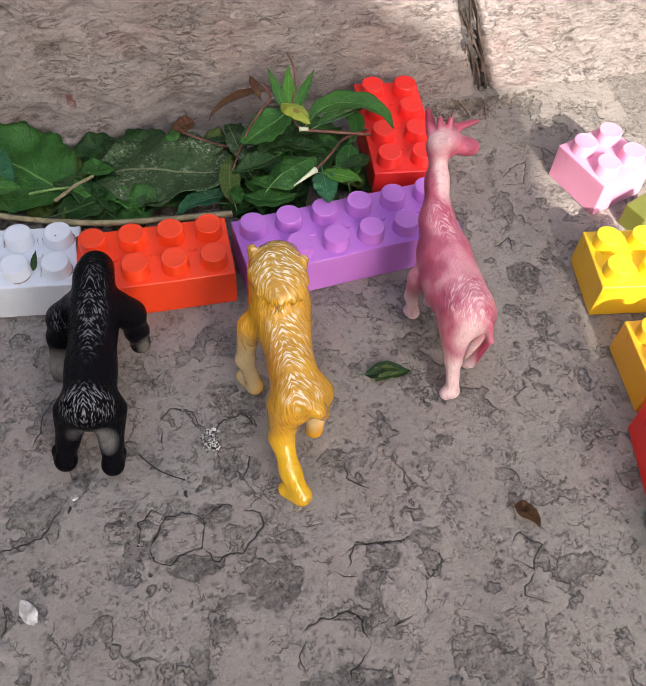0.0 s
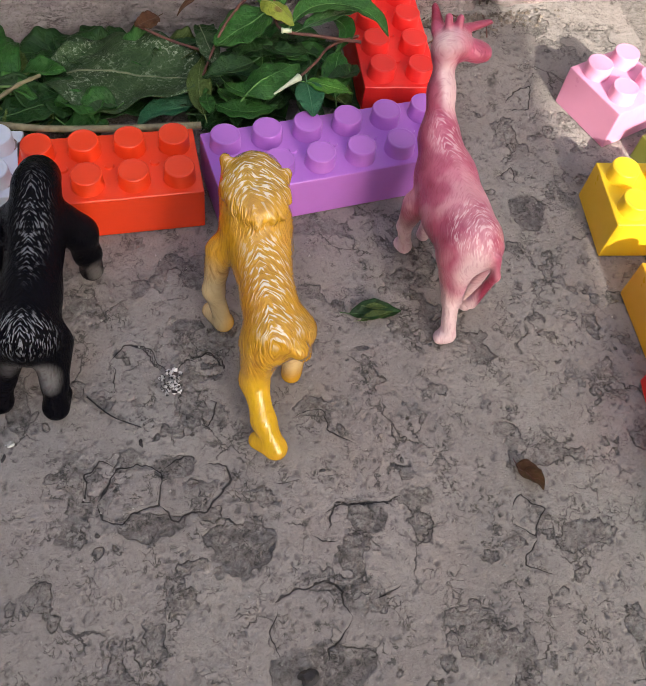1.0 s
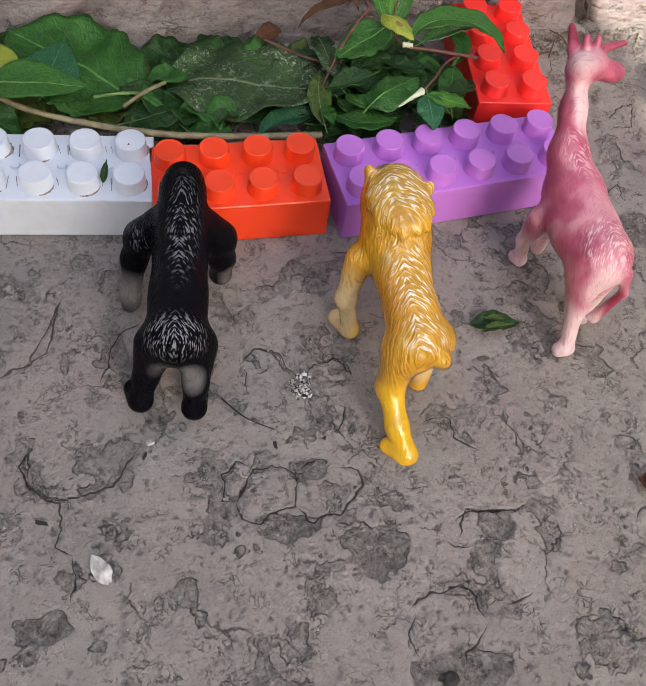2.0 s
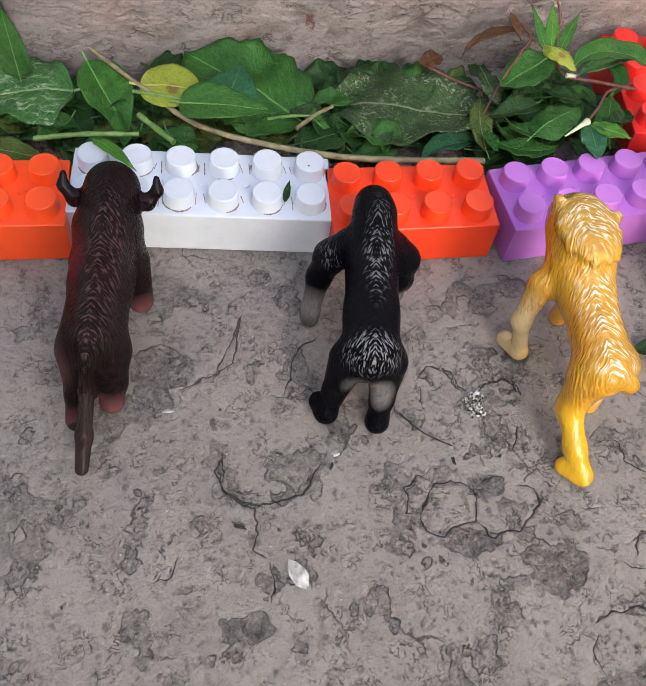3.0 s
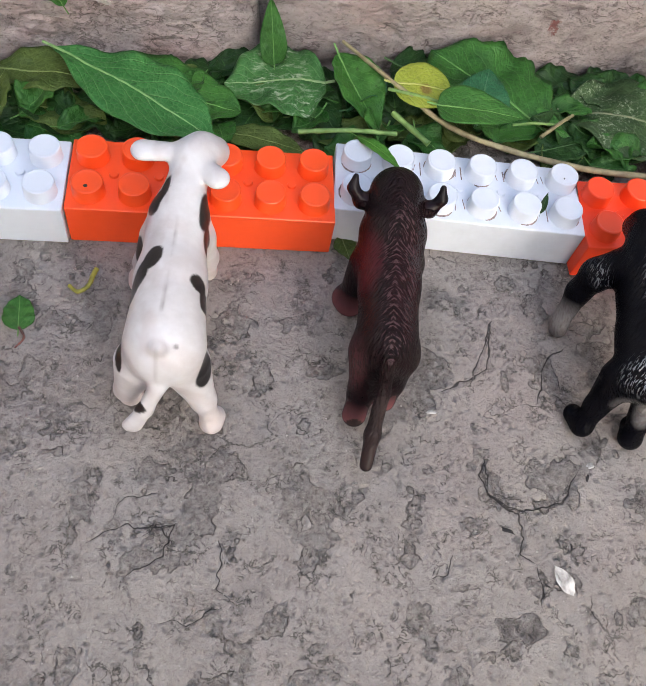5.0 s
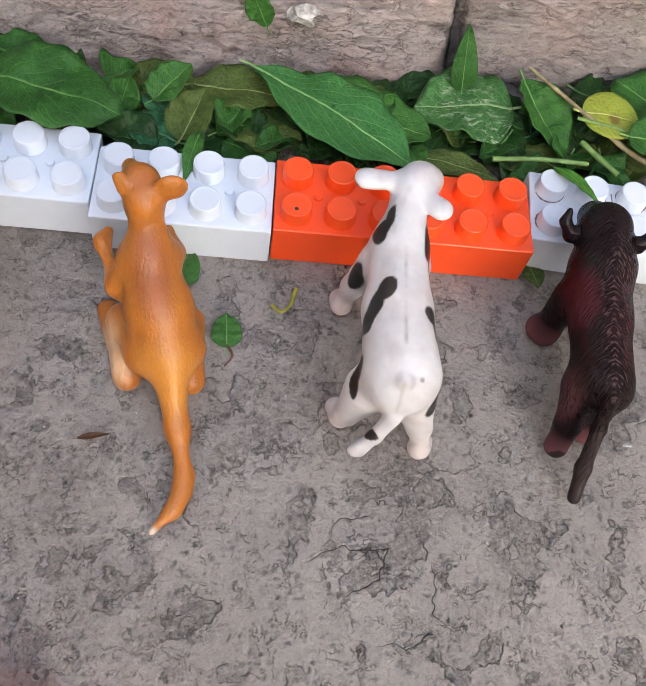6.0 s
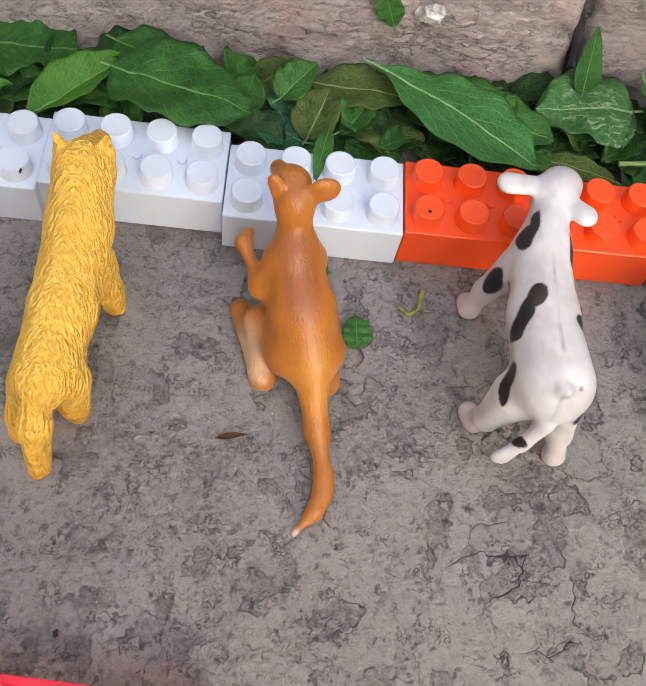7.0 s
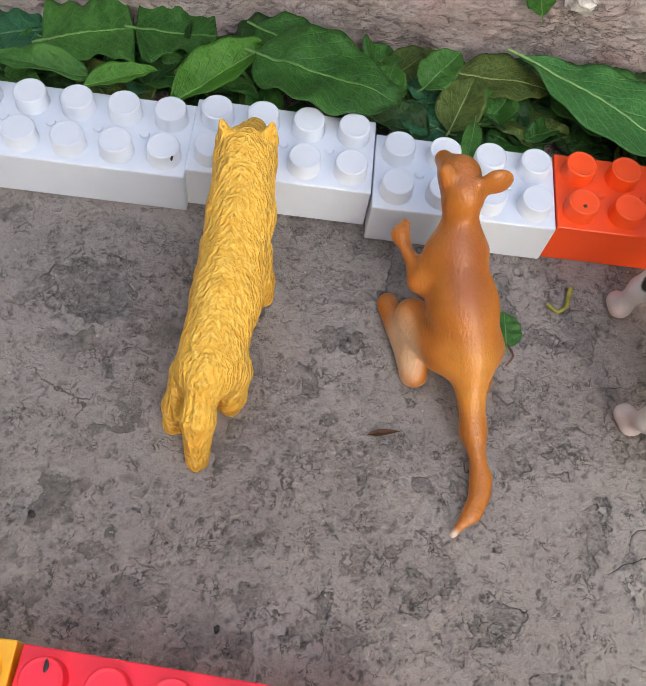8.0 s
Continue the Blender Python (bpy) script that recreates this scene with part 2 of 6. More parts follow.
def figure_material(name, rough, relief, fineness=1500.0, length=0.2, coat=0.0, spec=0.5, brush_glint_colour=(0.8, 0.8, 0.8), groove_shade=(0.55, 0.45, 0.4), groove_shade_amount=0.4, sss=0.0):
    """Painted rubbery plastic; the paint is in the mesh's colour layer, the moulded hair runs back and out from the spine."""
    m = material(name, rough=rough)
    n = Nodes(m)
    co = n.coords()
    paint = n.attribute("paint")["Color"]
    wear = n.noise(co, 150.0, 4.0, 0.6)
    coloured = n.mix(n.ramp(wear, (0.4, 0.22), (0.62, 0.0)), paint, n.mix(1.0, paint, (0.62, 0.58, 0.55), "MULTIPLY"))
    sep = n.t.nodes.new("ShaderNodeSeparateXYZ")
    n.link(co, sep.inputs[0])
    ax = n.math("ABSOLUTE", sep.outputs["X"])
    y, z = sep.outputs["Y"], sep.outputs["Z"]
    sway = n.math("MULTIPLY", n.math("SUBTRACT", n.noise(co, 95.0, 2.0, 0.5), 0.5), 0.0035)
    across = n.math("ADD", n.math("ADD", n.math("MULTIPLY", ax, 0.62), n.math("MULTIPLY", y, 0.78)), n.math("ADD", sway, n.math("MULTIPLY", z, -0.45)))
    along = n.math("SUBTRACT", n.math("MULTIPLY", ax, 0.78), n.math("MULTIPLY", y, 0.62))
    vec = n.t.nodes.new("ShaderNodeCombineXYZ")
    for slot, source, scale in ((0, across, fineness), (1, along, fineness * length), (2, z, fineness * length)):
        n.link(n.math("MULTIPLY", source, scale), vec.inputs[slot])
    strokes = n.noise(vec.outputs[0], 1.0, 1.5, 0.5, 0.25)
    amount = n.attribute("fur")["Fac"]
    # hair grooves coloured darker, crevice shade put into the paint
    groove = n.math("MULTIPLY", n.ramp(strokes, (0.36, groove_shade_amount), (0.50, 0.0)), amount)
    coloured = n.mix(groove, coloured, n.mix(1.0, paint, groove_shade, "MULTIPLY"))
    # pale stroke ridges: painted glints on some toys, brushed paint on others
    dry = n.math("MULTIPLY", n.ramp(strokes, (0.54, 0.0), (0.61, 1.0)), n.attribute("brush_glint")["Fac"])
    n.colour(n.mix(dry, coloured, brush_glint_colour))
    b = n.bump(n.math("MULTIPLY", strokes, amount), relief, 1.0)
    n.normal(n.bump(n.noise(co, 700.0, 2.0), 0.00012, 0.4, b))
    n.bsdf.inputs["Specular IOR Level"].default_value = spec
    n.bsdf.inputs["Coat Weight"].default_value = coat
    n.bsdf.inputs["Coat Roughness"].default_value = 0.14
    if sss:
        n.bsdf.inputs["Subsurface Weight"].default_value = sss
        n.bsdf.inputs["Subsurface Radius"].default_value = (0.004, 0.0025, 0.0015)
    return m


def leaf_material(name, dark, light, vein, gloss=0.36, scuffed=0.0, spot=None):
    m = material(name, rough=gloss)
    n = Nodes(m)
    uv = n.coords("UV")
    sep = n.t.nodes.new("ShaderNodeSeparateXYZ")
    n.link(uv, sep.inputs[0])
    u, v = sep.outputs["X"], sep.outputs["Y"]
    side = n.math("ABSOLUTE", n.math("SUBTRACT", u, 0.5))
    mid = n.math("LESS_THAN", side, 0.014)
    slant = n.math("ADD", n.math("SUBTRACT", n.math("MULTIPLY", v, 6.5), n.math("MULTIPLY", side, 6.0)), n.math("MULTIPLY", n.noise(uv, 5.0, 2.0), 0.7))
    lat = n.math("PINGPONG", slant, 0.5)
    latm = n.ramp(lat, (0.0, 0.24), (0.035, 0.10), (0.08, 0.0))
    co = n.coords()
    blotch = n.noise(co, 75.0, 6.0, 0.68)
    base = n.mix(n.ramp(blotch, (0.32, 0.0), (0.68, 1.0)), dark, light)
    net = n.add("ShaderNodeTexVoronoi", Scale=420.0)
    net.feature = "DISTANCE_TO_EDGE"
    n.link(co, net.inputs["Vector"])
    base = n.mix(n.ramp(net.outputs["Distance"], (0.0, 0.12), (0.12, 0.0)), base, vein)
    base = n.mix(latm, base, vein)
    base = n.mix(n.math("MULTIPLY", mid, 0.7), base, vein)
    spots = n.noise(co, 260.0, 3.0, 0.6)
    base = n.mix(n.ramp(spots, (0.66, 0.0), (0.74, 0.5)), base, tuple(c * 0.35 for c in dark))
    if scuffed:
        mp = n.add("ShaderNodeMapping")
        mp.inputs["Scale"].default_value = (1.0, 0.35, 1.0) if scuffed > 0.5 else (1.6, 1.6, 1.6)
        mp.inputs["Rotation"].default_value = (0, 0, 0.6)
        n.link(co, mp.inputs["Vector"])
        rub = n.noise(mp.outputs["Vector"], 420.0, 4.0, 0.7, 0.6)
        rub = n.math("MULTIPLY", n.ramp(rub, (0.53, 0.0), (0.61, scuffed)), n.ramp(n.noise(co, 60.0, 3.0), (0.42, 0.0), (0.58, 1.0)))
        base = n.mix(rub, base, (0.46, 0.52, 0.40))
    if spot:
        du, dv = n.math("SUBTRACT", u, spot[0]), n.math("MULTIPLY", n.math("SUBTRACT", v, spot[1]), 1.3)
        away = n.math("ADD", n.math("SQRT", n.math("ADD", n.math("MULTIPLY", du, du), n.math("MULTIPLY", dv, dv))), n.math("MULTIPLY", n.noise(co, 300.0, 3.0), 0.12))
        base = n.mix(n.ramp(away, (0.15, 0.8), (0.22, 0.0)), base, (0.16, 0.085, 0.03))
    n.colour(base)
    b = n.bump(n.math("ADD", n.math("MULTIPLY", latm, -2.0), net.outputs["Distance"]), 0.0006, 0.6)
    n.normal(n.bump(n.noise(co, 170.0, 4.0), 0.0018, 0.8, b))
    n.link(n.ramp(blotch, (0.3, gloss), (0.7, min(1.0, gloss + 0.2))), n.bsdf.inputs["Roughness"])
    n.bsdf.inputs["Specular IOR Level"].default_value = 0.22
    n.bsdf.inputs["Subsurface Weight"].default_value = 0.0
    return m


CONCRETE = concrete_material()
WALL = wall_material()
PALE_WALL = wall_material("pale_beige_stone", 1.22)
RED_ORANGE = plastic("red_orange_plastic", (0.86, 0.056, 0.012))
ORANGE = plastic("orange_plastic", (0.88, 0.082, 0.014))
WHITE = plastic("white_plastic", (0.63, 0.69, 0.78), 0.16)
GRUBBY = plastic("grubby_white_plastic", (0.63, 0.68, 0.76), 0.35)
PURPLE = plastic("purple_plastic", (0.46, 0.165, 0.60))
SCARLET = plastic("scarlet_plastic", (0.86, 0.03, 0.025))
PINK = plastic("pink_plastic", (0.74, 0.32, 0.49))
YELLOW = plastic("yellow_plastic", (0.88, 0.58, 0.02))
AMBER = plastic("amber_plastic", (0.85, 0.45, 0.025))
GREEN = plastic("green_plastic", (0.03, 0.36, 0.04))
OLIVE = plastic("olive_plastic", (0.150, 0.165, 0.030))
CRIMSON = plastic("crimson_plastic", (0.85, 0.02, 0.045))

# ---------------------------------------------------------------- ground
CRACKS = []


def crack(width, *points):
    CRACKS.append((width, points))


def ground_mesh():
    x0, x1, y0, y1, h = -0.352, 0.345, -0.212, 0.10, 0.00050
    nx, ny = int((x1 - x0) / h), int((y1 - y0) / h)
    gx, gy = np.meshgrid(np.linspace(x0, x1, nx), np.linspace(y0, y1, ny), indexing="ij")
    edge = np.minimum.reduce([gx - x0, x1 - gx, gy - y0, y1 - gy])
    fade = np.clip(edge / 0.01, 0, 1)
    rough = np.clip((fractal(gx, gy, 105.0, 5, 5) - 0.590) * 12.0, 0.0, 0.75)
    rough *= np.clip(1.0 + gx * 1.6, 0.45, 1.0)
    coarse = np.clip(0.42 - gx * 2.4 + np.clip(gy + 0.09, 0, 0.08) * 4.0, 0.22, 1.0) * np.clip(0.55 + 2.2 * (fractal(gx, gy, 40.0, 3, 8) - 0.42), 0.3, 1.0)
    height = (fractal(gx, gy, 12.0, 4, 11) - 0.5) * 0.0024
    grime = np.zeros_like(gx)
    pits = np.clip(0.30 - fractal(gx, gy, 520.0, 2, 31), 0, 1)
    height -= pits * 0.005
    grime = np.maximum(grime, np.clip(pits * 3.0, 0, 0.35))
    # flaked and stained hollows
    for cx, cy, rx, ry, depth, dirt in ((0.1146, -0.146, 0.011, 0.009, 0.0006, 0.35), (0.0873, -0.1359, 0.010, 0.005, 0.0007, 0.40),
                                        (0.0500, -0.0900, 0.004, 0.013, 0.0004, 0.25),
                                        (-0.0084, -0.0641, 0.011, 0.009, 0.0004, 0.30), (0.2500, -0.0300, 0.008, 0.009, 0.0008, 0.45),
                                        (0.0980, -0.1180, 0.006, 0.004, 0.0004, 0.25), (-0.2047, -0.0566, 0.006, 0.005, 0.0009, 0.40),
                                        (-0.2950, -0.0450, 0.016, 0.012, 0.0006, 0.30), (0.1320, -0.1880, 0.014, 0.008, 0.0006, 0.40),
                                        (0.0150, -0.1560, 0.008, 0.005, 0.0006, 0.40), (0.1550, -0.1450, 0.006, 0.006, 0.0005, 0.30)):
        d = np.hypot((gx - cx) / rx, (gy - cy) / ry) + (fractal(gx, gy, 150.0, 3, 131) - 0.5) * 1.2
        f = np.clip((1.0 - d) * 6.0, 0, 1)
        height -= f * depth
        rough = np.maximum(rough, f)
        grime = np.maximum(grime, f * dirt * np.clip((fractal(gx, gy, 380.0, 3, 151) - 0.40) * 5.0, 0, 1))
    height -= rough * 0.0003
    height += (fractal(gx, gy, 240.0, 4, 21) - 0.5) * (0.0005 + 0.0018 * rough)
    # cracks: side and distance from the nearest one, and how far it gapes there
    wx = gx + (fractal(gx, gy, 190.0, 3, 51) - 0.5) * 0.0038
    wy = gy + (fractal(gx, gy, 190.0, 3, 61) - 0.5) * 0.0038
    vary = fractal(gx, gy, 60.0, 2, 71)
    split, gape = np.ones_like(gx), np.zeros_like(gx)
    for width, points in CRACKS:
        xs, ys = [p[0] for p in points], [p[1] for p in points]
        sx = (gx > min(xs) - 0.01) & (gx < max(xs) + 0.01) & (gy > min(ys) - 0.01) & (gy < max(ys) + 0.01)
        px, py = wx[sx], wy[sx]
        best, side, reach = np.full(px.shape, 1.0), np.ones(px.shape), np.zeros(px.shape)
        for k, ((ax, ay), (bx, by)) in enumerate(zip(points, points[1:])):
            dx, dy = bx - ax, by - ay
            length = math.hypot(dx, dy)
            along = ((px - ax) * dx + (py - ay) * dy) / length
            t = np.clip(along, 0, length)
            d = np.hypot(px - ax - t * dx / length, py - ay - t * dy / length)
            lo = np.clip(along / 0.004, 0, 1) if k == 0 else 1.0
            hi = np.clip((length - along) / 0.004, 0, 1) if k == len(points) - 2 else 1.0
            near = d < best
            best = np.where(near, d, best)
            side = np.where(near, np.sign((px - ax) * dy - (py - ay) * dx), side)
            reach = np.where(near, lo * hi, reach)
        w = width * (1300 if points[0][0] > -0.04 else 1000) * (0.3 + 1.1 * vary[sx]) * reach * (best < 0.0022)
        old, new_d = split[sx], side * best * 1000
        take = np.abs(new_d) - w < np.abs(old) - gape[sx]
        split[sx] = np.where(take, np.clip(new_d, -3, 3), old)
        gape[sx] = np.where(take, w, gape[sx])
        height[sx] -= np.clip(1.6 - best / (width * 1.2), 0, 1) * reach * 0.0006
    z = (height * fade).ravel()
    verts = np.column_stack([gx.ravel(), gy.ravel(), z])
    i, j = np.meshgrid(np.arange(nx - 1), np.arange(ny - 1), indexing="ij")
    a = (i * ny + j).ravel()
    faces = np.column_stack([a, a + ny, a + ny + 1, a + 1])
    far = 60.0
    n0 = len(verts)
    verts = np.vstack([verts, [[-far, -far, 0], [far, -far, 0], [far, far, 0], [-far, far, 0]]])
    c00, c10, c11, c01 = 0, (nx - 1) * ny, nx * ny - 1, ny - 1
    ring = [[n0, n0 + 1, c10, c00], [n0 + 1, n0 + 2, c11, c10], [n0 + 2, n0 + 3, c01, c11], [n0 + 3, n0, c00, c01]]
    me = mesh_from("ground", verts, np.vstack([faces, ring]))
    at = me.attributes.new("worn", "FLOAT", "POINT")
    at.data.foreach_set("value", np.append(rough.ravel(), [0.3] * 4).astype(np.float32))
    for name, values, rest in (("coarse", coarse, 0.5), ("grime", np.clip(grime * fade, 0, 1), 0.0), ("split", split, 1.0), ("gape", gape, 0.0)):
        at = me.attributes.new(name, "FLOAT", "POINT")
        at.data.foreach_set("value", np.append(values.ravel(), [rest] * 4).astype(np.float32))
    return me


crack(0.00034, (0.0116, -0.0992), (0.0076, -0.1059), (0.0106, -0.1137), (0.0190, -0.1197), (0.0192, -0.1291), (0.0184, -0.1334), (0.0237, -0.1372))
crack(0.00030, (0.0190, -0.1197), (0.0286, -0.1169), (0.0363, -0.1150), (0.0438, -0.1031))
crack(0.00022, (0.0237, -0.1372), (0.0234, -0.1516))
crack(0.00040, (0.0739, -0.1257), (0.0747, -0.1331), (0.0804, -0.1337), (0.0861, -0.1310), (0.0916, -0.1300), (0.0929, -0.1194), (0.0863, -0.1152), (0.0793, -0.1166), (0.0739, -0.1257))
crack(0.00034, (0.0720, -0.1255), (0.0687, -0.1252), (0.0699, -0.1170), (0.0746, -0.1126), (0.0793, -0.1166))
crack(0.00034, (0.0916, -0.1300), (0.0976, -0.1363), (0.1069, -0.1332), (0.1154, -0.1259), (0.1138, -0.1208), (0.1071, -0.1201))
crack(0.00040, (0.0936, -0.1195), (0.0998, -0.1158), (0.1026, -0.1154))
crack(0.00026, (0.0800, -0.0773), (0.0851, -0.0720), (0.0923, -0.0727), (0.0968, -0.0804), (0.1019, -0.0841))
crack(0.00040, (0.1019, -0.0841), (0.1044, -0.0786), (0.1149, -0.0779), (0.1182, -0.0864))
crack(0.00030, (0.0323, -0.0795), (0.0391, -0.0624), (0.0482, -0.0555))
crack(0.00030, (0.0202, -0.0473), (0.0167, -0.0638), (0.0070, -0.0718))
crack(0.00030, (0.0825, -0.0887), (0.0816, -0.0807), (0.0800, -0.0773))
crack(0.00026, (0.0212, -0.0436), (0.0162, -0.0569), (0.0089, -0.0697), (-0.0037, -0.0751))
crack(0.00030, (0.0105, -0.1000), (0.0099, -0.1127), (0.0213, -0.1196), (0.0283, -0.1165))
crack(0.00026, (-0.1233, -0.1270), (-0.1123, -0.1228), (-0.0995, -0.1236), (-0.0952, -0.1285))
crack(0.00024, (-0.0809, -0.1251), (-0.0797, -0.1342), (-0.0827, -0.1423), (-0.0759, -0.1477))
crack(0.00022, (-0.0043, -0.1320), (-0.0069, -0.1391), (-0.0148, -0.1418))
crack(0.00026, (-0.1060, -0.1255), (-0.0956, -0.1222), (-0.0979, -0.1320), (-0.1098, -0.1392))
crack(0.00030, (-0.1009, -0.1517), (-0.0913, -0.1526), (-0.0795, -0.1471))
crack(0.00022, (-0.1158, -0.1205), (-0.1111, -0.1131), (-0.1006, -0.1111))
crack(0.00036, (0.1213, -0.1670), (0.1274, -0.1635), (0.1375, -0.1617), (0.1427, -0.1659), (0.1417, -0.1710), (0.1428, -0.1753))
crack(0.00028, (0.1428, -0.1753), (0.1390, -0.1787), (0.1346, -0.1810), (0.1338, -0.1863))
crack(0.00022, (0.1216, -0.1688), (0.1190, -0.1745), (0.1197, -0.1813))
crack(0.00024, (0.1426, -0.1475), (0.1455, -0.1409), (0.1545, -0.1395), (0.1670, -0.1416))
crack(0.00026, (0.2031, -0.1506), (0.2078, -0.1461), (0.2140, -0.1524), (0.2073, -0.1601), (0.2012, -0.1562))
crack(0.00024, (0.2073, -0.1601), (0.2004, -0.1688), (0.2098, -0.1733))
crack(0.00024, (0.1381, -0.1074), (0.1489, -0.1057), (0.1487, -0.1139), (0.1562, -0.1199))
crack(0.00030, (0.2609, 0.0312), (0.2679, 0.0391), (0.2772, 0.0412), (0.2712, 0.0275), (0.2605, 0.0271))
crack(0.00030, (0.2424, -0.0112), (0.2517, -0.0073), (0.2503, -0.0169))
crack(0.00024, (0.0879, -0.0726), (0.0918, -0.0736), (0.0945, -0.0793), (0.0980, -0.0838))
crack(0.00024, (0.1017, -0.0814), (0.1048, -0.0788), (0.1124, -0.0778), (0.1174, -0.0811), (0.1187, -0.0876))
crack(0.00024, (0.1104, -0.0959), (0.1134, -0.0980), (0.1123, -0.1022), (0.1075, -0.1063))
crack(0.00024, (0.1268, -0.1294), (0.1320, -0.1290), (0.1368, -0.1294))
crack(0.00024, (0.1424, -0.1429), (0.1464, -0.1398), (0.1528, -0.1399), (0.1604, -0.1404), (0.1683, -0.1402))
crack(0.00024, (0.1362, -0.1481), (0.1399, -0.1513), (0.1450, -0.1511))
crack(0.00024, (0.1501, -0.1703), (0.1554, -0.1690), (0.1607, -0.1676))
ground = tagged(new("ground", ground_mesh()), "weathered grey concrete floor with cracks and pits", "ground", kind="structure")
ground.data.materials.append(CONCRETE)


# ---------------------------------------------------------------- back wall
def wall_y(x):
    return 0.082 + 0.05 * x


def wall_block(xa, xb, seed, mat, set_back=0.0, coarse=1.0, dirt=1.0, lean=(0.0, 0.0)):
    """One rough block of the wall: a relief front and plain other sides."""
    h = 0.0006
    top = 0.17
    lo, hi = max(xa, -0.335), min(xb, 0.375)
    xs = np.concatenate([np.linspace(xa, lo, 12)[:-1] if lo > xa else [], np.linspace(lo, hi, max(8, int((hi - lo) / h))), np.linspace(hi, xb, 12)[1:] if xb > hi else []])
    nx, nz = len(xs), int(0.105 / h)
    zs = np.concatenate([np.linspace(-0.004, 0.10, nz), np.linspace(0.106, top, 10)])
    gx, gz = np.meshgrid(xs, zs, indexing="ij")
    share = (gx - xa) / (xb - xa)
    ends_flat = np.minimum(gx - xa, xb - gx)
    gx = gx + gz * (lean[0] * (1 - share) + lean[1] * share)
    rel = (fractal(gx, gz, 26.0, 3, seed) - 0.5) * 0.005 * coarse
    wx = gx + (fractal(gx, gz, 70.0, 2, seed + 3) - 0.5) * 0.006
    wz = gz + (fractal(gx, gz, 70.0, 2, seed + 6) - 0.5) * 0.005
    rel += (fractal(wx * 0.7, wz, 260.0, 4, seed + 9) - 0.5) * 0.0030 * coarse
    crease = np.zeros_like(gx)
    for scale, width, gate, sd in ((95.0, 0.025, 0.47, 12), (170.0, 0.035, 0.46, 15), (290.0, 0.05, 0.46, 17)):
        ridge = np.abs(fractal(wx * 0.42, wz, scale, 2, seed + sd) - 0.5)
        line = np.clip(1.2 - ridge / width, 0, 1)
        line *= np.clip((fractal(gx, gz, scale * 0.4, 2, seed + sd + 20) - gate) * 8, 0, 1)
        crease = np.maximum(crease, line)
    rel -= crease * 0.0008
    chip = np.clip(0.36 - fractal(gx * 0.6, gz, 90.0, 3, seed + 19), 0, 1)
    rel -= chip * 0.009
    ends = ends_flat if coarse < 2 else np.full_like(gx, 1.0)
    ragged = 0.0015 + 0.0055 * fractal(gx, gz, 90.0, 3, seed + 29)
    rel -= np.clip(1 - ends / ragged, 0, 1) ** 2 * 0.006
    lip = np.clip((top - gz) / 0.006, 0, 1)
    rel -= (1 - lip) ** 2 * 0.006
    y = wall_y(gx) + set_back - rel
    nzz = gz.shape[1]
    back = wall_y(gx[:, -1]) + 0.10
    verts = np.column_stack([gx.ravel(), y.ravel(), gz.ravel()])
    i, j = np.meshgrid(np.arange(nx - 1), np.arange(nzz - 1), indexing="ij")
    a = (i * nzz + j).ravel()
    faces = np.column_stack([a, a + nzz, a + nzz + 1, a + 1])
    n0 = len(verts)
    rear_top = np.column_stack([gx[:, -1], back, np.full(nx, top)])
    rear_low = np.column_stack([gx[:, -1], back, np.full(nx, -0.004)])
    verts = np.vstack([verts, rear_top, rear_low])
    k = np.arange(nx - 1)
    t0 = k * nzz + nzz - 1
    faces = np.vstack([faces, np.column_stack([t0, t0 + nzz, n0 + k + 1, n0 + k]),
                       np.column_stack([n0 + k, n0 + k + 1, n0 + nx + k + 1, n0 + nx + k])])
    me = mesh_from("block", verts, faces)
    bm = bmesh.new()
    bm.from_mesh(me)
    bm.verts.ensure_lookup_table()
    for col, rear in ((0, 0), (nx - 1, nx - 1)):
        ring = [bm.verts[col * nzz + q] for q in range(nzz)] + [bm.verts[n0 + rear], bm.verts[n0 + nx + rear]]
        bm.faces.new(ring if col else ring[::-1])
    bm.to_mesh(me)
    bm.free()
    grime = np.maximum(np.clip(chip * 2.0, 0, 0.35), crease * 0.22) * dirt + np.clip(1 - ends / ragged, 0, 1) * 0.35
    at = me.attributes.new("grime", "FLOAT", "POINT")
    at.data.foreach_set("value", np.append(np.clip(grime, 0, 1).ravel(), np.zeros(2 * nx)).astype(np.float32))
    me.materials.append(mat)
    return me


wall = tagged(new("wall_north"), "low wall of rough weathered stone blocks", "wall", kind="structure")
part("block", wall_block(-0.70, -0.0632, 101, PALE_WALL, lean=(0, -0.13)), PALE_WALL, wall, "paler beige stone block")
part("block", wall_block(-0.0612, 0.2700, 202, WALL, lean=(-0.13, -0.38)), WALL, wall)
part("block", wall_block(0.2762, 0.80, 303, WALL, lean=(-0.38, 0)), WALL, wall)


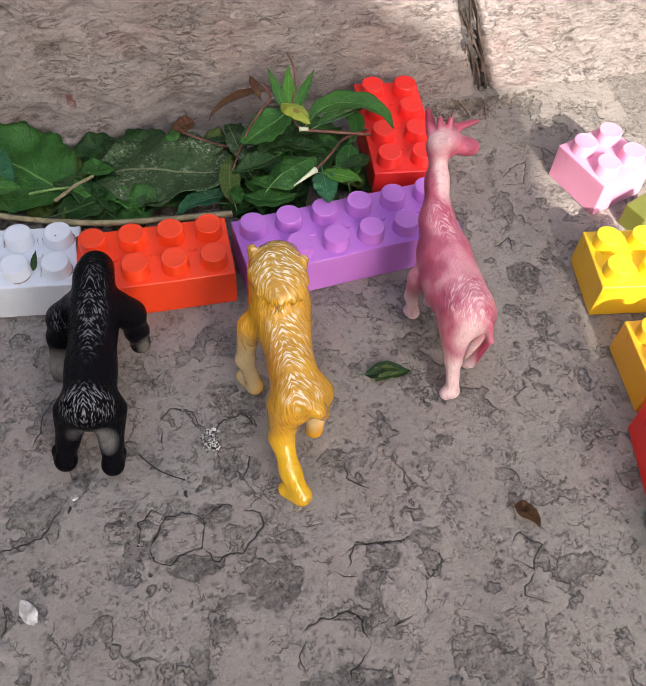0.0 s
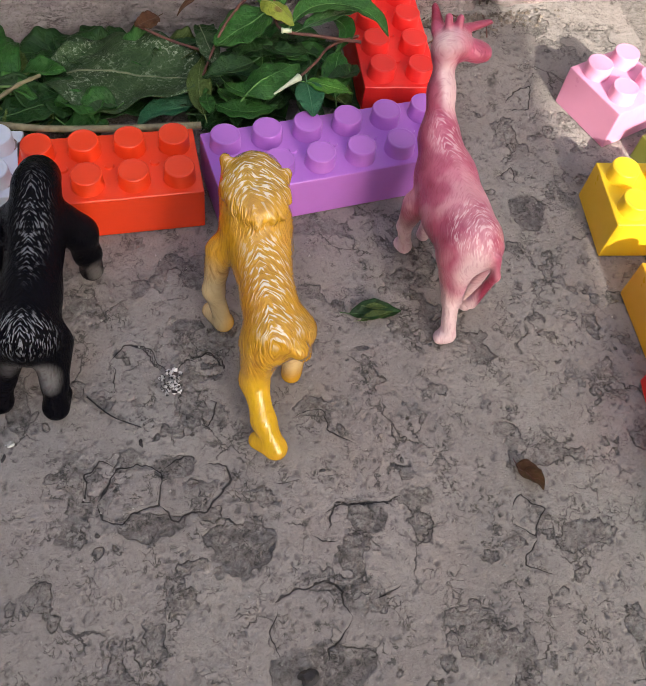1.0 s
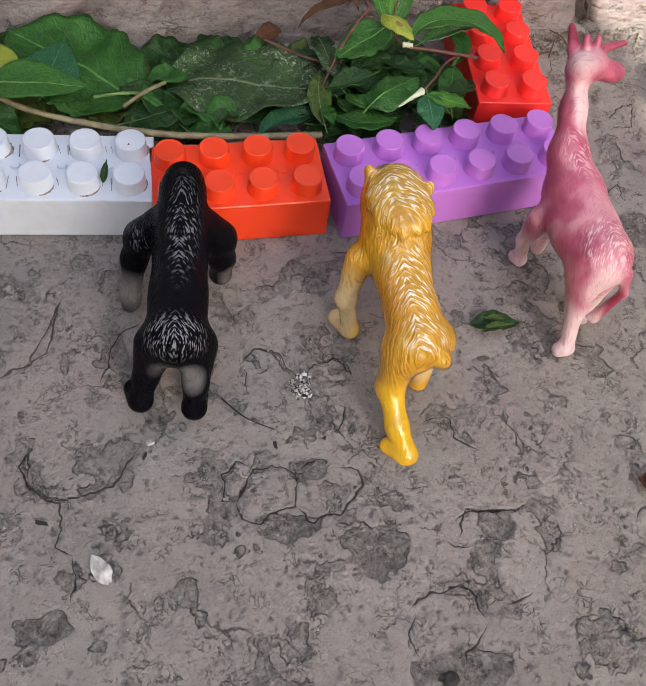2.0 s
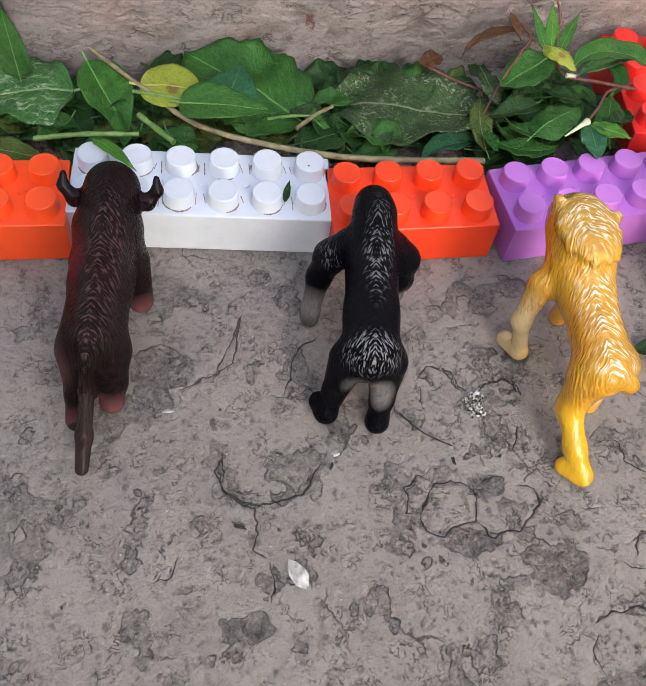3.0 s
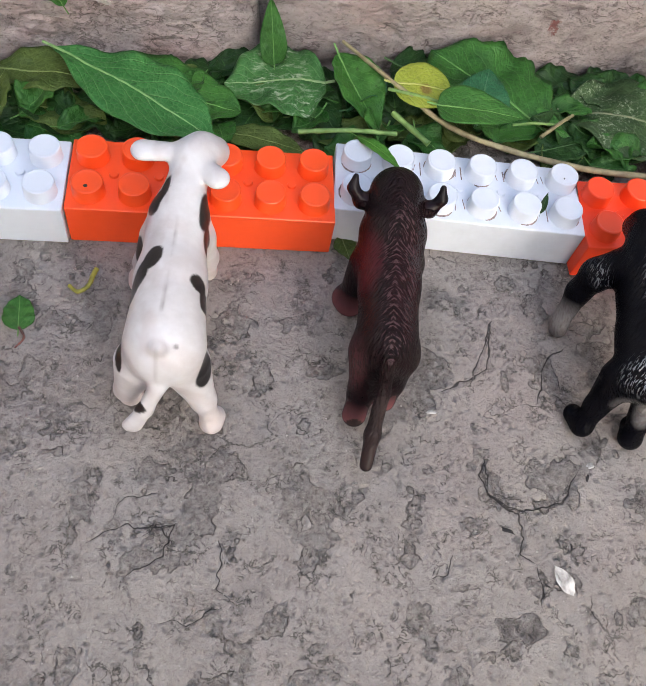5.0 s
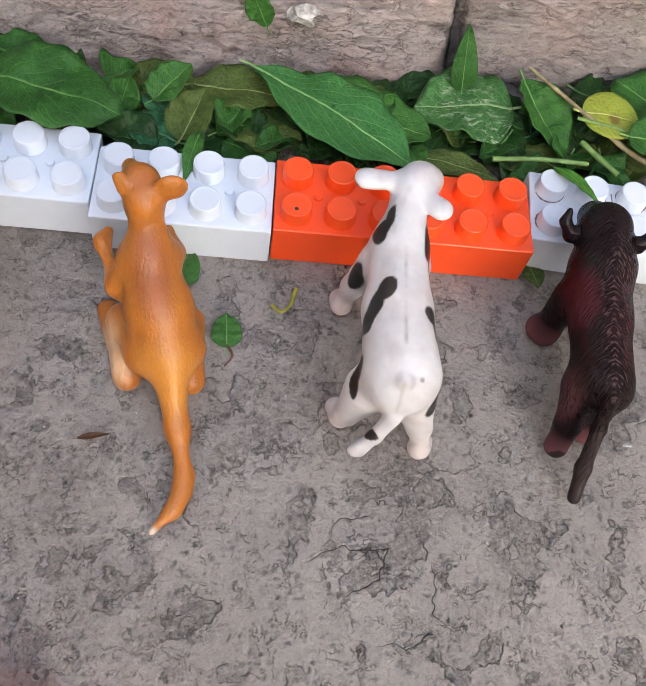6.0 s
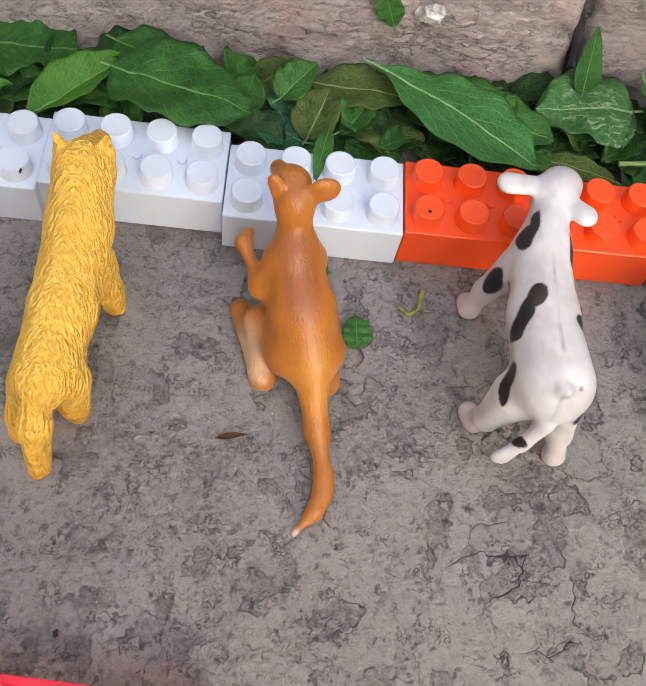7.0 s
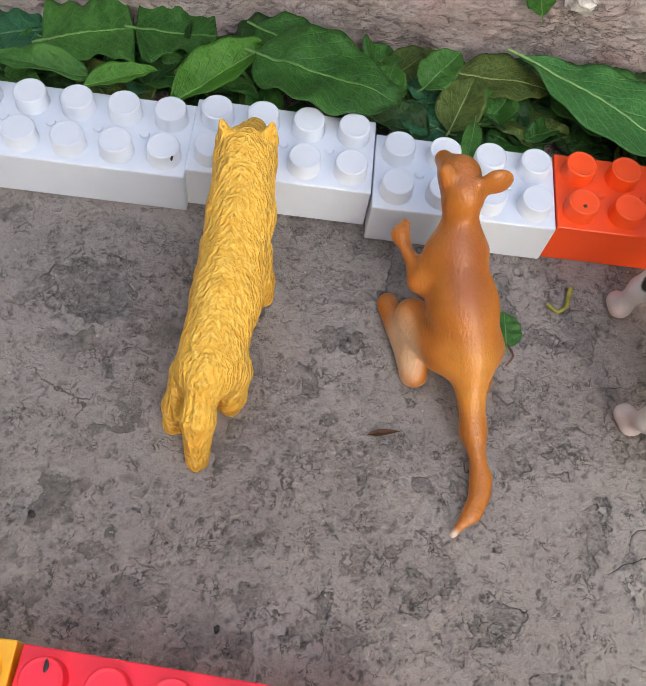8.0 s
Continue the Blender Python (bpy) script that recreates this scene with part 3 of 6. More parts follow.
def box_bm(sx, sy, sz, bevel=0.0, segments=2):
    bm = bmesh.new()
    bmesh.ops.create_cube(bm, size=1.0)
    bmesh.ops.scale(bm, vec=(sx, sy, sz), verts=bm.verts)
    bmesh.ops.translate(bm, vec=(0, 0, sz / 2), verts=bm.verts)
    if bevel:
        bmesh.ops.bevel(bm, geom=bm.edges[:], offset=bevel, segments=segments, affect="EDGES", profile=0.6)
    return bm


MORTAR = wall_material("dark_mortar", 0.30)
part("mortar", wall_block(-0.0640, -0.0604, 404, MORTAR, 0.0030, 3.0, 1.4, (-0.13, -0.13)), MORTAR, wall)
part("mortar", wall_block(0.2660, 0.2800, 505, MORTAR, 0.0060, 4.5, 1.6, (-0.38, -0.38)), MORTAR, wall)

# unseen gable added behind the camera; its overhanging eave shades most of the floor
BLOCKER = material("blocker_render", (0.55, 0.50, 0.44), 0.9)
nh = Nodes(BLOCKER)
nh.colour(nh.ramp(nh.noise(nh.coords(), 3.0, 6.0), (0.3, (0.36, 0.33, 0.30)), (0.7, (0.52, 0.48, 0.44))))
bm = bmesh.new()
outline = [(-5.0, 0), (0.33, 0), (0.334, 0.86), (0.367, 1.060), (0.375, 1.100), (0.398, 1.158), (0.368, 1.193), (0.330, 1.217), (-0.25, 1.60), (-1.8, 2.2), (-5.0, 2.2)]
front = [bm.verts.new((x, -1.62, z)) for x, z in outline]
rear = [bm.verts.new((x - 0.3 if x > -1 else x, -1.80, z)) for x, z in outline]
bm.faces.new(front)
bm.faces.new(rear[::-1])
for k in range(len(outline)):
    bm.faces.new((front[k - 1], front[k], rear[k], rear[k - 1]))
bmesh.ops.recalc_face_normals(bm, faces=bm.faces)
me = bpy.data.meshes.new("sun_blocker_south")
bm.to_mesh(me)
bm.free()
me.materials.append(BLOCKER)
tagged(new("sun_blocker_south", me), "unseen gable shape added to block the sun", "wall", kind="structure")


# unseen walls added around the scene to narrow the sky and sharpen highlights
def sky_blocker(name, x, y, turn, length, height, label):
    bm = box_bm(length, 0.12, height)
    me = bpy.data.meshes.new(name)
    bm.to_mesh(me)
    bm.free()
    me.materials.append(BLOCKER)
    tagged(new(name, me), label, "wall", kind="structure").matrix_basis = pose(x, y, 0, 0, 0, turn)


sky_blocker("sky_blocker_west", -1.9, 0.2, 90, 4.6, 3.6, "unseen wall added to narrow the sky light")
sky_blocker("sky_blocker_east", 1.9, 0.2, 90, 4.6, 3.4, "unseen wall added to narrow the sky light")
sky_blocker("sky_blocker_far", 0.0, 2.1, 0, 5.0, 3.0, "unseen wall added to narrow the sky light")
sky_blocker("sky_blocker_side", 1.48, -1.70, 0, 0.76, 1.3, "unseen low wall added to narrow the sky light")

# ---------------------------------------------------------------- toy bricks
PITCH, BODY, STUD_R, STUD_H = 0.0162, 0.0194, 0.0057, 0.0060


def stud_mesh():
    """A round stud with a softened rim and a faint mould ring."""
    bm = bmesh.new()
    prof = [(STUD_R + 0.0003, 0.0), (STUD_R + 0.0001, 0.0004), (STUD_R - 0.0001, STUD_H - 0.0005), (STUD_R - 0.0002, STUD_H - 0.0002), (STUD_R - 0.0005, STUD_H),
            (STUD_R - 0.0008, STUD_H), (STUD_R - 0.0011, STUD_H - 0.00014), (STUD_R - 0.0015, STUD_H - 0.00016), (STUD_R - 0.0030, STUD_H - 0.00016)]
    n = 28
    rings = [[bm.verts.new((r * math.cos(2 * math.pi * k / n), r * math.sin(2 * math.pi * k / n), z)) for k in range(n)] for r, z in prof]
    for lo, hi in zip(rings, rings[1:]):
        for k in range(n):
            bm.faces.new((lo[k], lo[(k + 1) % n], hi[(k + 1) % n], hi[k]))
    bm.faces.new(rings[-1])
    for f in bm.faces:
        f.smooth = True
    me = bpy.data.meshes.new("stud")
    bm.to_mesh(me)
    bm.free()
    return me


def nub_bm():
    bm = bmesh.new()
    bmesh.ops.create_cone(bm, cap_ends=True, segments=14, radius1=0.0019, radius2=0.0015, depth=0.0009)
    return bm


def brick_body(cols, rows):
    """Hollow shell with rounded edges, open below."""
    lx, ly = cols * PITCH - 0.0003, rows * PITCH - 0.0003
    bm = box_bm(lx, ly, BODY, 0.0007, 3)
    low = [f for f in bm.faces if f.normal.z < -0.9 and f.calc_area() > 1e-5]
    inner = bmesh.ops.inset_region(bm, faces=low, thickness=0.0013)
    pushed = bmesh.ops.extrude_face_region(bm, geom=low)
    bmesh.ops.translate(bm, vec=(0, 0, BODY - 0.002), verts=[g for g in pushed["geom"] if isinstance(g, bmesh.types.BMVert)])
    bmesh.ops.delete(bm, geom=[f for f in low if f.is_valid], context="FACES_ONLY")
    for i in range(cols - 1):
        for j in range(rows - 1):
            nub = nub_bm()
            bmesh.ops.translate(nub, vec=((i - cols / 2 + 1) * PITCH, (j - rows / 2 + 1) * PITCH, BODY + 0.0003), verts=nub.verts)
            tmp = bpy.data.meshes.new("tmp")
            nub.to_mesh(tmp)
            nub.free()
            bm.from_mesh(tmp)
            bpy.data.meshes.remove(tmp)
    return bm


STUDS = {}


def toy_brick(cols, rows, mat, x, y, turn, label, z=0.0, rx=0.0, ry=0.0):
    thing = tagged(new("toy_brick"), label, "toy brick", "interlocking toy bricks")
    body = part("body", brick_body(cols, rows), mat, thing)
    for p in body.data.polygons:
        p.use_smooth = False
    if mat.name not in STUDS:
        STUDS[mat.name] = stud_mesh()
        STUDS[mat.name].materials.append(mat)
    for i in range(cols):
        for j in range(rows):
            s = part("stud", STUDS[mat.name], None, thing)
            s.matrix_basis = pose((i - cols / 2 + 0.5) * PITCH, (j - rows / 2 + 0.5) * PITCH, BODY - 0.0001, 0, 0, 37 * i + 61 * j)
    thing.matrix_basis = pose(x, y, z + 0.0002, rx, ry, turn)
    return thing


toy_brick(6, 2, WHITE, -0.3150, 0.0070, -1.3, "long white plastic toy brick at the end of the row")
toy_brick(4, 2, WHITE, -0.2345, 0.0085, -1.5, "white plastic toy brick half covered by a leaf")
toy_brick(4, 2, WHITE, -0.1697, 0.0014, -1.2, "white plastic toy brick beside an orange one")
toy_brick(6, 2, ORANGE, -0.0884, 0.0010, -1.2, "long bright orange plastic toy brick with twelve studs")
toy_brick(6, 2, GRUBBY, 0.0089, 0.0022, -5.0, "long grubby white plastic toy brick with twelve studs")
toy_brick(4, 2, RED_ORANGE, 0.0880, -0.0070, 0.5, "red-orange plastic toy brick with eight studs")
toy_brick(6, 2, PURPLE, 0.1722, -0.0043, 6.5, "long purple plastic toy brick with twelve studs")
toy_brick(2, 4, SCARLET, 0.2105, 0.0560, -4.5, "scarlet plastic toy brick standing off the row, under leaves")
toy_brick(2, 2, PINK, 0.3060, 0.0205, 20.0, "square pink plastic toy brick in sunlight")
toy_brick(2, 2, YELLOW, 0.2895, -0.0425, -7.0, "square yellow plastic toy brick half in sunlight")
toy_brick(2, 2, AMBER, 0.2885, -0.0915, -4.0, "square amber-yellow plastic toy brick")
toy_brick(2, 2, SCARLET, 0.2783, -0.1310, -10.6, "square scarlet plastic toy brick of the side row")
toy_brick(2, 2, GREEN, 0.2715, -0.1645, -9.0, "square green plastic toy brick of the side row")
toy_brick(6, 2, CRIMSON, -0.2402, -0.1815, -5.0, "long crimson plastic toy brick of the front row")
toy_brick(4, 2, AMBER, -0.3215, -0.1755, -2.0, "amber-yellow plastic toy brick of the front row")


# dried dirt in the joints between the studs of the grubby white brick
r = random.Random(31)
DIRT = material("dried_dirt", (0.10, 0.075, 0.06), 0.95)
nd = Nodes(DIRT)
nd.colour(nd.ramp(nd.noise(nd.coords(), 500.0, 3.0), (0.35, (0.10, 0.085, 0.08)), (0.65, (0.36, 0.28, 0.27))))
grubby = [o for o in bpy.data.objects if o.name.startswith("toy_brick") and o.get("label", "").startswith("long grubby")][0]
for k in range(5):
    for side in (-1, 1):
        for row in (-1, 1):
            if r.random() < 0.3:
                continue
            bm = box_bm(r.uniform(0.0002, 0.0004), r.uniform(0.003, 0.007), 0.00018)
            for v in bm.verts:
                v.co.x += 0.0005 * math.sin(v.co.y * 900 + k)
            ob = part("dirt_streak", bm, DIRT, grubby)
            ob.matrix_basis = pose((k - 2) * PITCH + side * r.uniform(0.0009, 0.0017), row * PITCH * 0.5 + r.uniform(-0.001, 0.001), BODY, 0, 0, r.uniform(-6, 6))


def dirt_arc(start, sweep, width):
    """A thin crescent of dirt round the foot of a stud."""
    bm = bmesh.new()
    steps = 14
    inner, outer = [], []
    for q in range(steps + 1):
        a = start + sweep * q / steps
        w = width * math.sin(math.pi * q / steps) * r.uniform(0.6, 1.2) + 0.00005
        inner.append(bm.verts.new(((STUD_R + 0.0001) * math.cos(a), (STUD_R + 0.0001) * math.sin(a), 0.00025)))
        outer.append(bm.verts.new(((STUD_R + 0.0003 + w) * math.cos(a), (STUD_R + 0.0003 + w) * math.sin(a), 0.00004)))
    for q in range(steps):
        bm.faces.new((inner[q], outer[q], outer[q + 1], inner[q + 1]))
    return bm


for i in range(6):
    for j in range(2):
        for q in range(r.choice((1, 2, 2))):
            ob = part("dirt_crescent", dirt_arc(r.uniform(0, 6.28), r.uniform(0.8, 2.4), r.uniform(0.0002, 0.0006)), DIRT, grubby)
            ob.matrix_basis = pose((i - 2.5) * PITCH, (j - 0.5) * PITCH, BODY)

# ---------------------------------------------------------------- toy animals
class Figure:
    """A moulded toy: soft limbs blended into one skin. Millimetres; x right, y ahead, z up."""

    def __init__(self, blend=4.0):
        self.limbs, self.blend = [], blend

    def limb(self, a, b, ra, rb, flat=(1, 1, 1), k=None):
        self.limbs.append((np.array(a, float), np.array(b, float), ra, rb, np.array(flat, float), k or self.blend))

    def pair(self, a, b, ra, rb, flat=(1, 1, 1), k=None):
        for s in (-1, 1):
            self.limb((s * a[0], a[1], a[2]), (s * b[0], b[1], b[2]), ra, rb, flat, k)

    def skin(self, h=0.75):
        lo = np.min([np.minimum(a - ra * 1.3, b - rb * 1.3) for a, b, ra, rb, f, k in self.limbs], axis=0) - 2
        hi = np.max([np.maximum(a + ra * 1.3, b + rb * 1.3) for a, b, ra, rb, f, k in self.limbs], axis=0) + 2
        n = np.ceil((hi - lo) / h).astype(int) + 1
        g = np.stack(np.meshgrid(*[lo[q] + h * np.arange(n[q]) for q in range(3)], indexing="ij"), -1).astype(np.float32)
        val = np.full(g.shape[:3], 50.0, np.float32)
        for a, b, ra, rb, flat, k in self.limbs:
            reach = 1.3 * max(ra, rb) + k + 3 * h
            i0 = np.clip(((np.minimum(a, b) - reach - lo) / h).astype(int), 0, n)
            i1 = np.clip(((np.maximum(a, b) + reach - lo) / h).astype(int) + 2, 0, n)
            near = tuple(slice(p, q) for p, q in zip(i0, i1))
            here = val[near]
            c = (a + b) / 2
            p, aa, bb = (g[near] - c) / flat, (a - c) / flat, (b - c) / flat
            d = bb - aa
            t = np.clip(((p - aa) @ d.astype(np.float32)) / max(1e-6, float(d @ d)), 0, 1)
            dist = np.linalg.norm(p - aa - t[..., None] * d, axis=-1) - (ra + t * (rb - ra))
            dist = dist * float(flat.min()) if flat.min() < 1 else dist
            m = np.maximum(k - np.abs(here - dist), 0) / k
            val[near] = np.minimum(here, dist) - m * m * k / 4
        return surface(val, lo, h)


def surface(val, lo, h):
    """Quads on the zero level of a grid of values (surface nets)."""
    inside = val < 0
    n = np.array(val.shape)
    cells = n - 1
    acc = np.zeros((*cells, 3))
    cnt = np.zeros(tuple(cells))
    quads = []
    ids = {}
    for axis in range(3):
        s0 = [slice(None)] * 3
        s1 = [slice(None)] * 3
        s0[axis], s1[axis] = slice(0, -1), slice(1, None)
        v0, v1 = val[tuple(s0)], val[tuple(s1)]
        cross = (v0 < 0) != (v1 < 0)
        idx = np.argwhere(cross)
        w = (v0 / (v0 - v1 + 1e-12))[cross]
        pos = idx.astype(float)
        pos[:, axis] += w
        u, v = (axis + 1) % 3, (axis + 2) % 3
        ring = []
        for du, dv in ((-1, -1), (0, -1), (0, 0), (-1, 0)):
            c = idx.copy()
            c[:, u] += du
            c[:, v] += dv
            ok = np.all((c >= 0) & (c < cells), axis=1)
            np.add.at(acc, tuple(c[ok].T), pos[ok])
            np.add.at(cnt, tuple(c[ok].T), 1)
            ring.append(c)
        flip = inside[tuple(s0)][cross]
        quads.append((ring, flip))
    act = cnt > 0
    number = np.full(tuple(cells), -1)
    number[act] = np.arange(act.sum())
    verts = acc[act] / cnt[act][:, None] * h + lo
    faces = []
    for ring, flip in quads:
        q = np.stack([number[tuple(c.T)] for c in ring], 1)
        q[~flip] = q[~flip][:, ::-1]
        faces.append(q)
    return verts, np.vstack(faces)


def blob(v, centre, radius, soft=0.5):
    """1 inside a rounded patch, fading to 0 at its edge."""
    d = np.linalg.norm((v - np.array(centre)) / np.array(radius), axis=1)
    return np.clip((1 - d) / soft, 0, 1)


def mix_paint(base, layer, amount):
    return base * (1 - amount[:, None]) + np.array(layer) * amount[:, None]


def toy_animal(name, fig, paint, mat, x, y, turn, label, fur=None, ruffle=0.0, h=0.75, brush_glint=None):
    v, f = fig.skin(h)
    ground_z = v[:, 2].min()
    v[:, 2] -= ground_z
    col = paint(v)
    if ruffle:
        ax = np.abs(v[:, 0])
        a = fractal(0.62 * ax + 0.5 * v[:, 1] - 0.45 * v[:, 2], 0.6 * (0.78 * ax - 0.62 * v[:, 1]) + 0.3 * v[:, 2], 0.8, 3, 7) - 0.5
        me0 = mesh_from("tmp", v, f)
        nor = np.empty(len(v) * 3, np.float32)
        me0.vertices.foreach_get("normal", nor)
        bpy.data.meshes.remove(me0)
        v = v + nor.reshape(-1, 3) * (a * ruffle)[:, None]
    me = mesh_from(name, v * MM, f)
    layer = me.color_attributes.new("paint", "FLOAT_COLOR", "POINT")
    layer.data.foreach_set("color", np.column_stack([col, np.ones(len(v))]).astype(np.float32).ravel())
    at = me.attributes.new("fur", "FLOAT", "POINT")
    at.data.foreach_set("value", (np.ones(len(v)) if fur is None else fur(v)).astype(np.float32))
    at = me.attributes.new("brush_glint", "FLOAT", "POINT")
    at.data.foreach_set("value", (np.zeros(len(v)) if brush_glint is None else brush_glint(v)).astype(np.float32))
    me.materials.append(mat)
    ob = tagged(new(name, me), label, "toy animal", "toy animals facing the brick row")
    ob.matrix_basis = pose(x, y, -0.0003, 0, 0, turn)
    return ob


GOLD_FUR = figure_material("glossy_golden_rubber", 0.24, 0.0012, 1500.0, 0.20, 0.8, brush_glint_colour=(0.88, 0.82, 0.62), groove_shade=(0.55, 0.40, 0.28), groove_shade_amount=0.5)
BLACK_FUR = figure_material("glossy_black_rubber", 0.26, 0.0010, 2100.0, 0.22, 0.0, 0.05, brush_glint_colour=(0.42, 0.43, 0.47))
PINK_FUR = figure_material("satin_pink_rubber", 0.36, 0.0003, 1900.0, 0.2, brush_glint_colour=(0.78, 0.62, 0.65), groove_shade=(0.66, 0.42, 0.50), groove_shade_amount=0.4)
SMOOTH_RUBBER = figure_material("smooth_white_rubber", 0.38, 0.0001, 300.0, 1.0, groove_shade_amount=0.0)
WAXY_RUBBER = figure_material("waxy_orange_rubber", 0.34, 0.0003, 1300.0, 0.6, spec=0.5, groove_shade=(0.8, 0.7, 0.6), groove_shade_amount=0.25, sss=0.15)
BROWN_FUR = figure_material("dark_brown_rubber", 0.26, 0.0014, 1700.0, 0.22, 0.0, 0.12, brush_glint_colour=(0.16, 0.095, 0.105), groove_shade=(0.4, 0.35, 0.35), groove_shade_amount=0.7)
DRY_FUR = figure_material("matt_yellow_rubber", 0.5, 0.0023, 900.0, 0.55, spec=0.3, brush_glint_colour=(0.90, 0.62, 0.16), groove_shade=(0.86, 0.68, 0.42), groove_shade_amount=0.5)

# gorilla
g = Figure(4.5)
g.limb((0, 17, 36), (0, -6, 32), 9.6, 8.4)
g.limb((0, -6, 32), (0, -19, 29), 8.4, 10.2)
g.limb((0, 17, 38), (0, 27, 43), 7.8, 6.6)
g.limb((0, 27, 43), (0, 33, 42), 6.6, 6.4)
g.limb((0, 35, 38), (0, 38, 35), 5.2, 4.8)
g.limb((-8, 20, 34), (-13.5, 19, 29), 6.0, 5.6, k=3.5)
g.limb((-13.5, 19, 29), (-16.5, 17, 20), 5.4, 4.2, k=3)
g.limb((-16.5, 17, 20), (-18.5, 12, 6), 4.2, 3.4, k=3)
g.limb((-18.5, 12, 5), (-18.5, 10, 3.6), 3.6, 3.4, k=2)
g.limb((8, 20, 34), (12, 20, 29), 6.0, 5.6, k=3.5)
g.limb((12, 20, 29), (13, 20, 18), 5.4, 4.4, k=3)
g.limb((13, 20, 18), (12.5, 23, 5), 4.2, 3.6, k=3)
g.limb((12.5, 23, 5), (12.5, 27, 3.6), 3.8, 3.4, k=2)
g.limb((-6.5, -20, 25), (-10, -25, 13), 7.0, 4.2, k=3)
g.limb((-10, -25, 13), (-12, -29, 5), 4.0, 3.7, k=2)
g.limb((-12, -29, 4.4), (-14.5, -24.5, 3.6), 4.0, 3.5, k=2)
g.limb((6, -20, 25), (6, -27, 13), 7.0, 4.2, k=3)
g.limb((6, -27, 13), (5.5, -31.5, 5), 4.0, 3.7, k=2)
g.limb((5.5, -31.5, 4.4), (6.5, -26, 3.6), 4.0, 3.5, k=2)


def gorilla_paint(v):
    c = np.tile((0.003, 0.003, 0.005), (len(v), 1))
    c = mix_paint(c, (0.20, 0.195, 0.20), blob(v, (4, -31, 20), (7, 7, 8)) * 0.8)
    c = mix_paint(c, (0.14, 0.135, 0.14), blob(v, (-4, -31, 22), (7, 6, 7)) * 0.7)
    for s in (-1, 1):
        c = mix_paint(c, (0.34, 0.32, 0.31), blob(v, (s * 18, 14, 6), (8, 9, 14), 0.6) * 0.95)
    return c


# silverback grey on spine and rump, with glints painted in
def gorilla_brush_glints(v):
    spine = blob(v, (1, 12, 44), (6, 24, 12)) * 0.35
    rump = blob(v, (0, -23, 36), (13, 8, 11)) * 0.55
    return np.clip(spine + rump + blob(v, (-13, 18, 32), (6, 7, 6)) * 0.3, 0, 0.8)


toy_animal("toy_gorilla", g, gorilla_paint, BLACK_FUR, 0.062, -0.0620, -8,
           "black rubber toy gorilla on all fours, grey rump and hands", brush_glint=gorilla_brush_glints)

# lion
g = Figure(4.5)
g.limb((2, 30, 49), (2, 22, 46), 10.5, 11.2)
g.limb((3, 38, 47), (3, 43, 43), 8.0, 5.5)
g.limb((2, 17, 42), (2, -6, 39), 11.0, 7.8)
g.limb((2, -6, 39), (2.5, -16, 37), 7.8, 9.0)
g.limb((-4, 34, 53), (-5.4, 37, 57), 2.8, 1.9, k=2.0)
g.limb((11, 28, 54), (12.6, 29, 57), 2.6, 1.8, k=2.0)
g.limb((5, 35, 52), (8, 39, 49), 6.0, 4.5, k=4)
for k in range(54):
    a = k * 2.4
    d = 2.5 + 7.5 * (k / 54) ** 0.6
    x, y = 2.5 + d * math.cos(a), 26 + 1.25 * d * math.sin(a)
    top = 49 + 9.8 * max(0.0, 1 - (d / 13.5) ** 2) ** 0.5
    g.limb((x, y, top - 0.6), (2.5 + (x - 2.5) * 1.06, y - 2.6, top - 1.8), 1.35, 0.8, k=2.2)
g.limb((-10, 17, 37), (-12.5, 14, 20), 4.8, 3.4)
g.limb((-12.5, 14, 20), (-9.5, 11, 5), 3.2, 3.0, k=3)
g.limb((-9.5, 11, 4), (-13, 17, 3.2), 3.5, 3.2, k=2)
g.limb((8, 18, 34), (10, 24, 18), 6.5, 4.0)
g.limb((10, 24, 18), (10, 25, 4), 3.8, 3.6)
g.limb((9, -14, 34), (11.5, -9, 23), 6.8, 5.4)
g.limb((11.5, -9, 23), (10, -13, 5), 4.2, 3.6)
g.limb((-2, -17, 33), (-4.5, -21, 19), 7.2, 4.6)
g.limb((-4.5, -21, 19), (-3, -32, 11), 4.2, 3.6, k=3)
g.limb((-3, -32, 11), (0, -39, 4.2), 3.6, 3.5, k=3)
g.limb((0, -39, 4.0), (-5, -35, 3.4), 3.6, 3.2, k=2)
g.limb((4, -22, 41), (8, -23.5, 38), 2.8, 2.4, k=2)
g.limb((8, -23.5, 38), (10, -22, 33), 2.4, 2.6, k=2)


def lion_paint(v):
    c = np.tile((0.66, 0.345, 0.012), (len(v), 1))
    c = mix_paint(c, (0.50, 0.285, 0.018), blob(v, (2, 30, 52), (16, 18, 16)) * 0.9)
    c = mix_paint(c, (0.76, 0.45, 0.012), blob(v, (-4, -30, 10), (14, 22, 20)))
    c = mix_paint(c, (0.66, 0.27, 0.010), blob(v, (-6, -4, 40), (9, 14, 14)) * 0.6)
    c = mix_paint(c, (0.70, 0.55, 0.28), blob(v, (-13, 13, 14), (8, 12, 26)))
    c = mix_paint(c, (0.72, 0.55, 0.30), blob(v, (8, -14, 18), (9, 12, 12)) * 0.8)
    return c


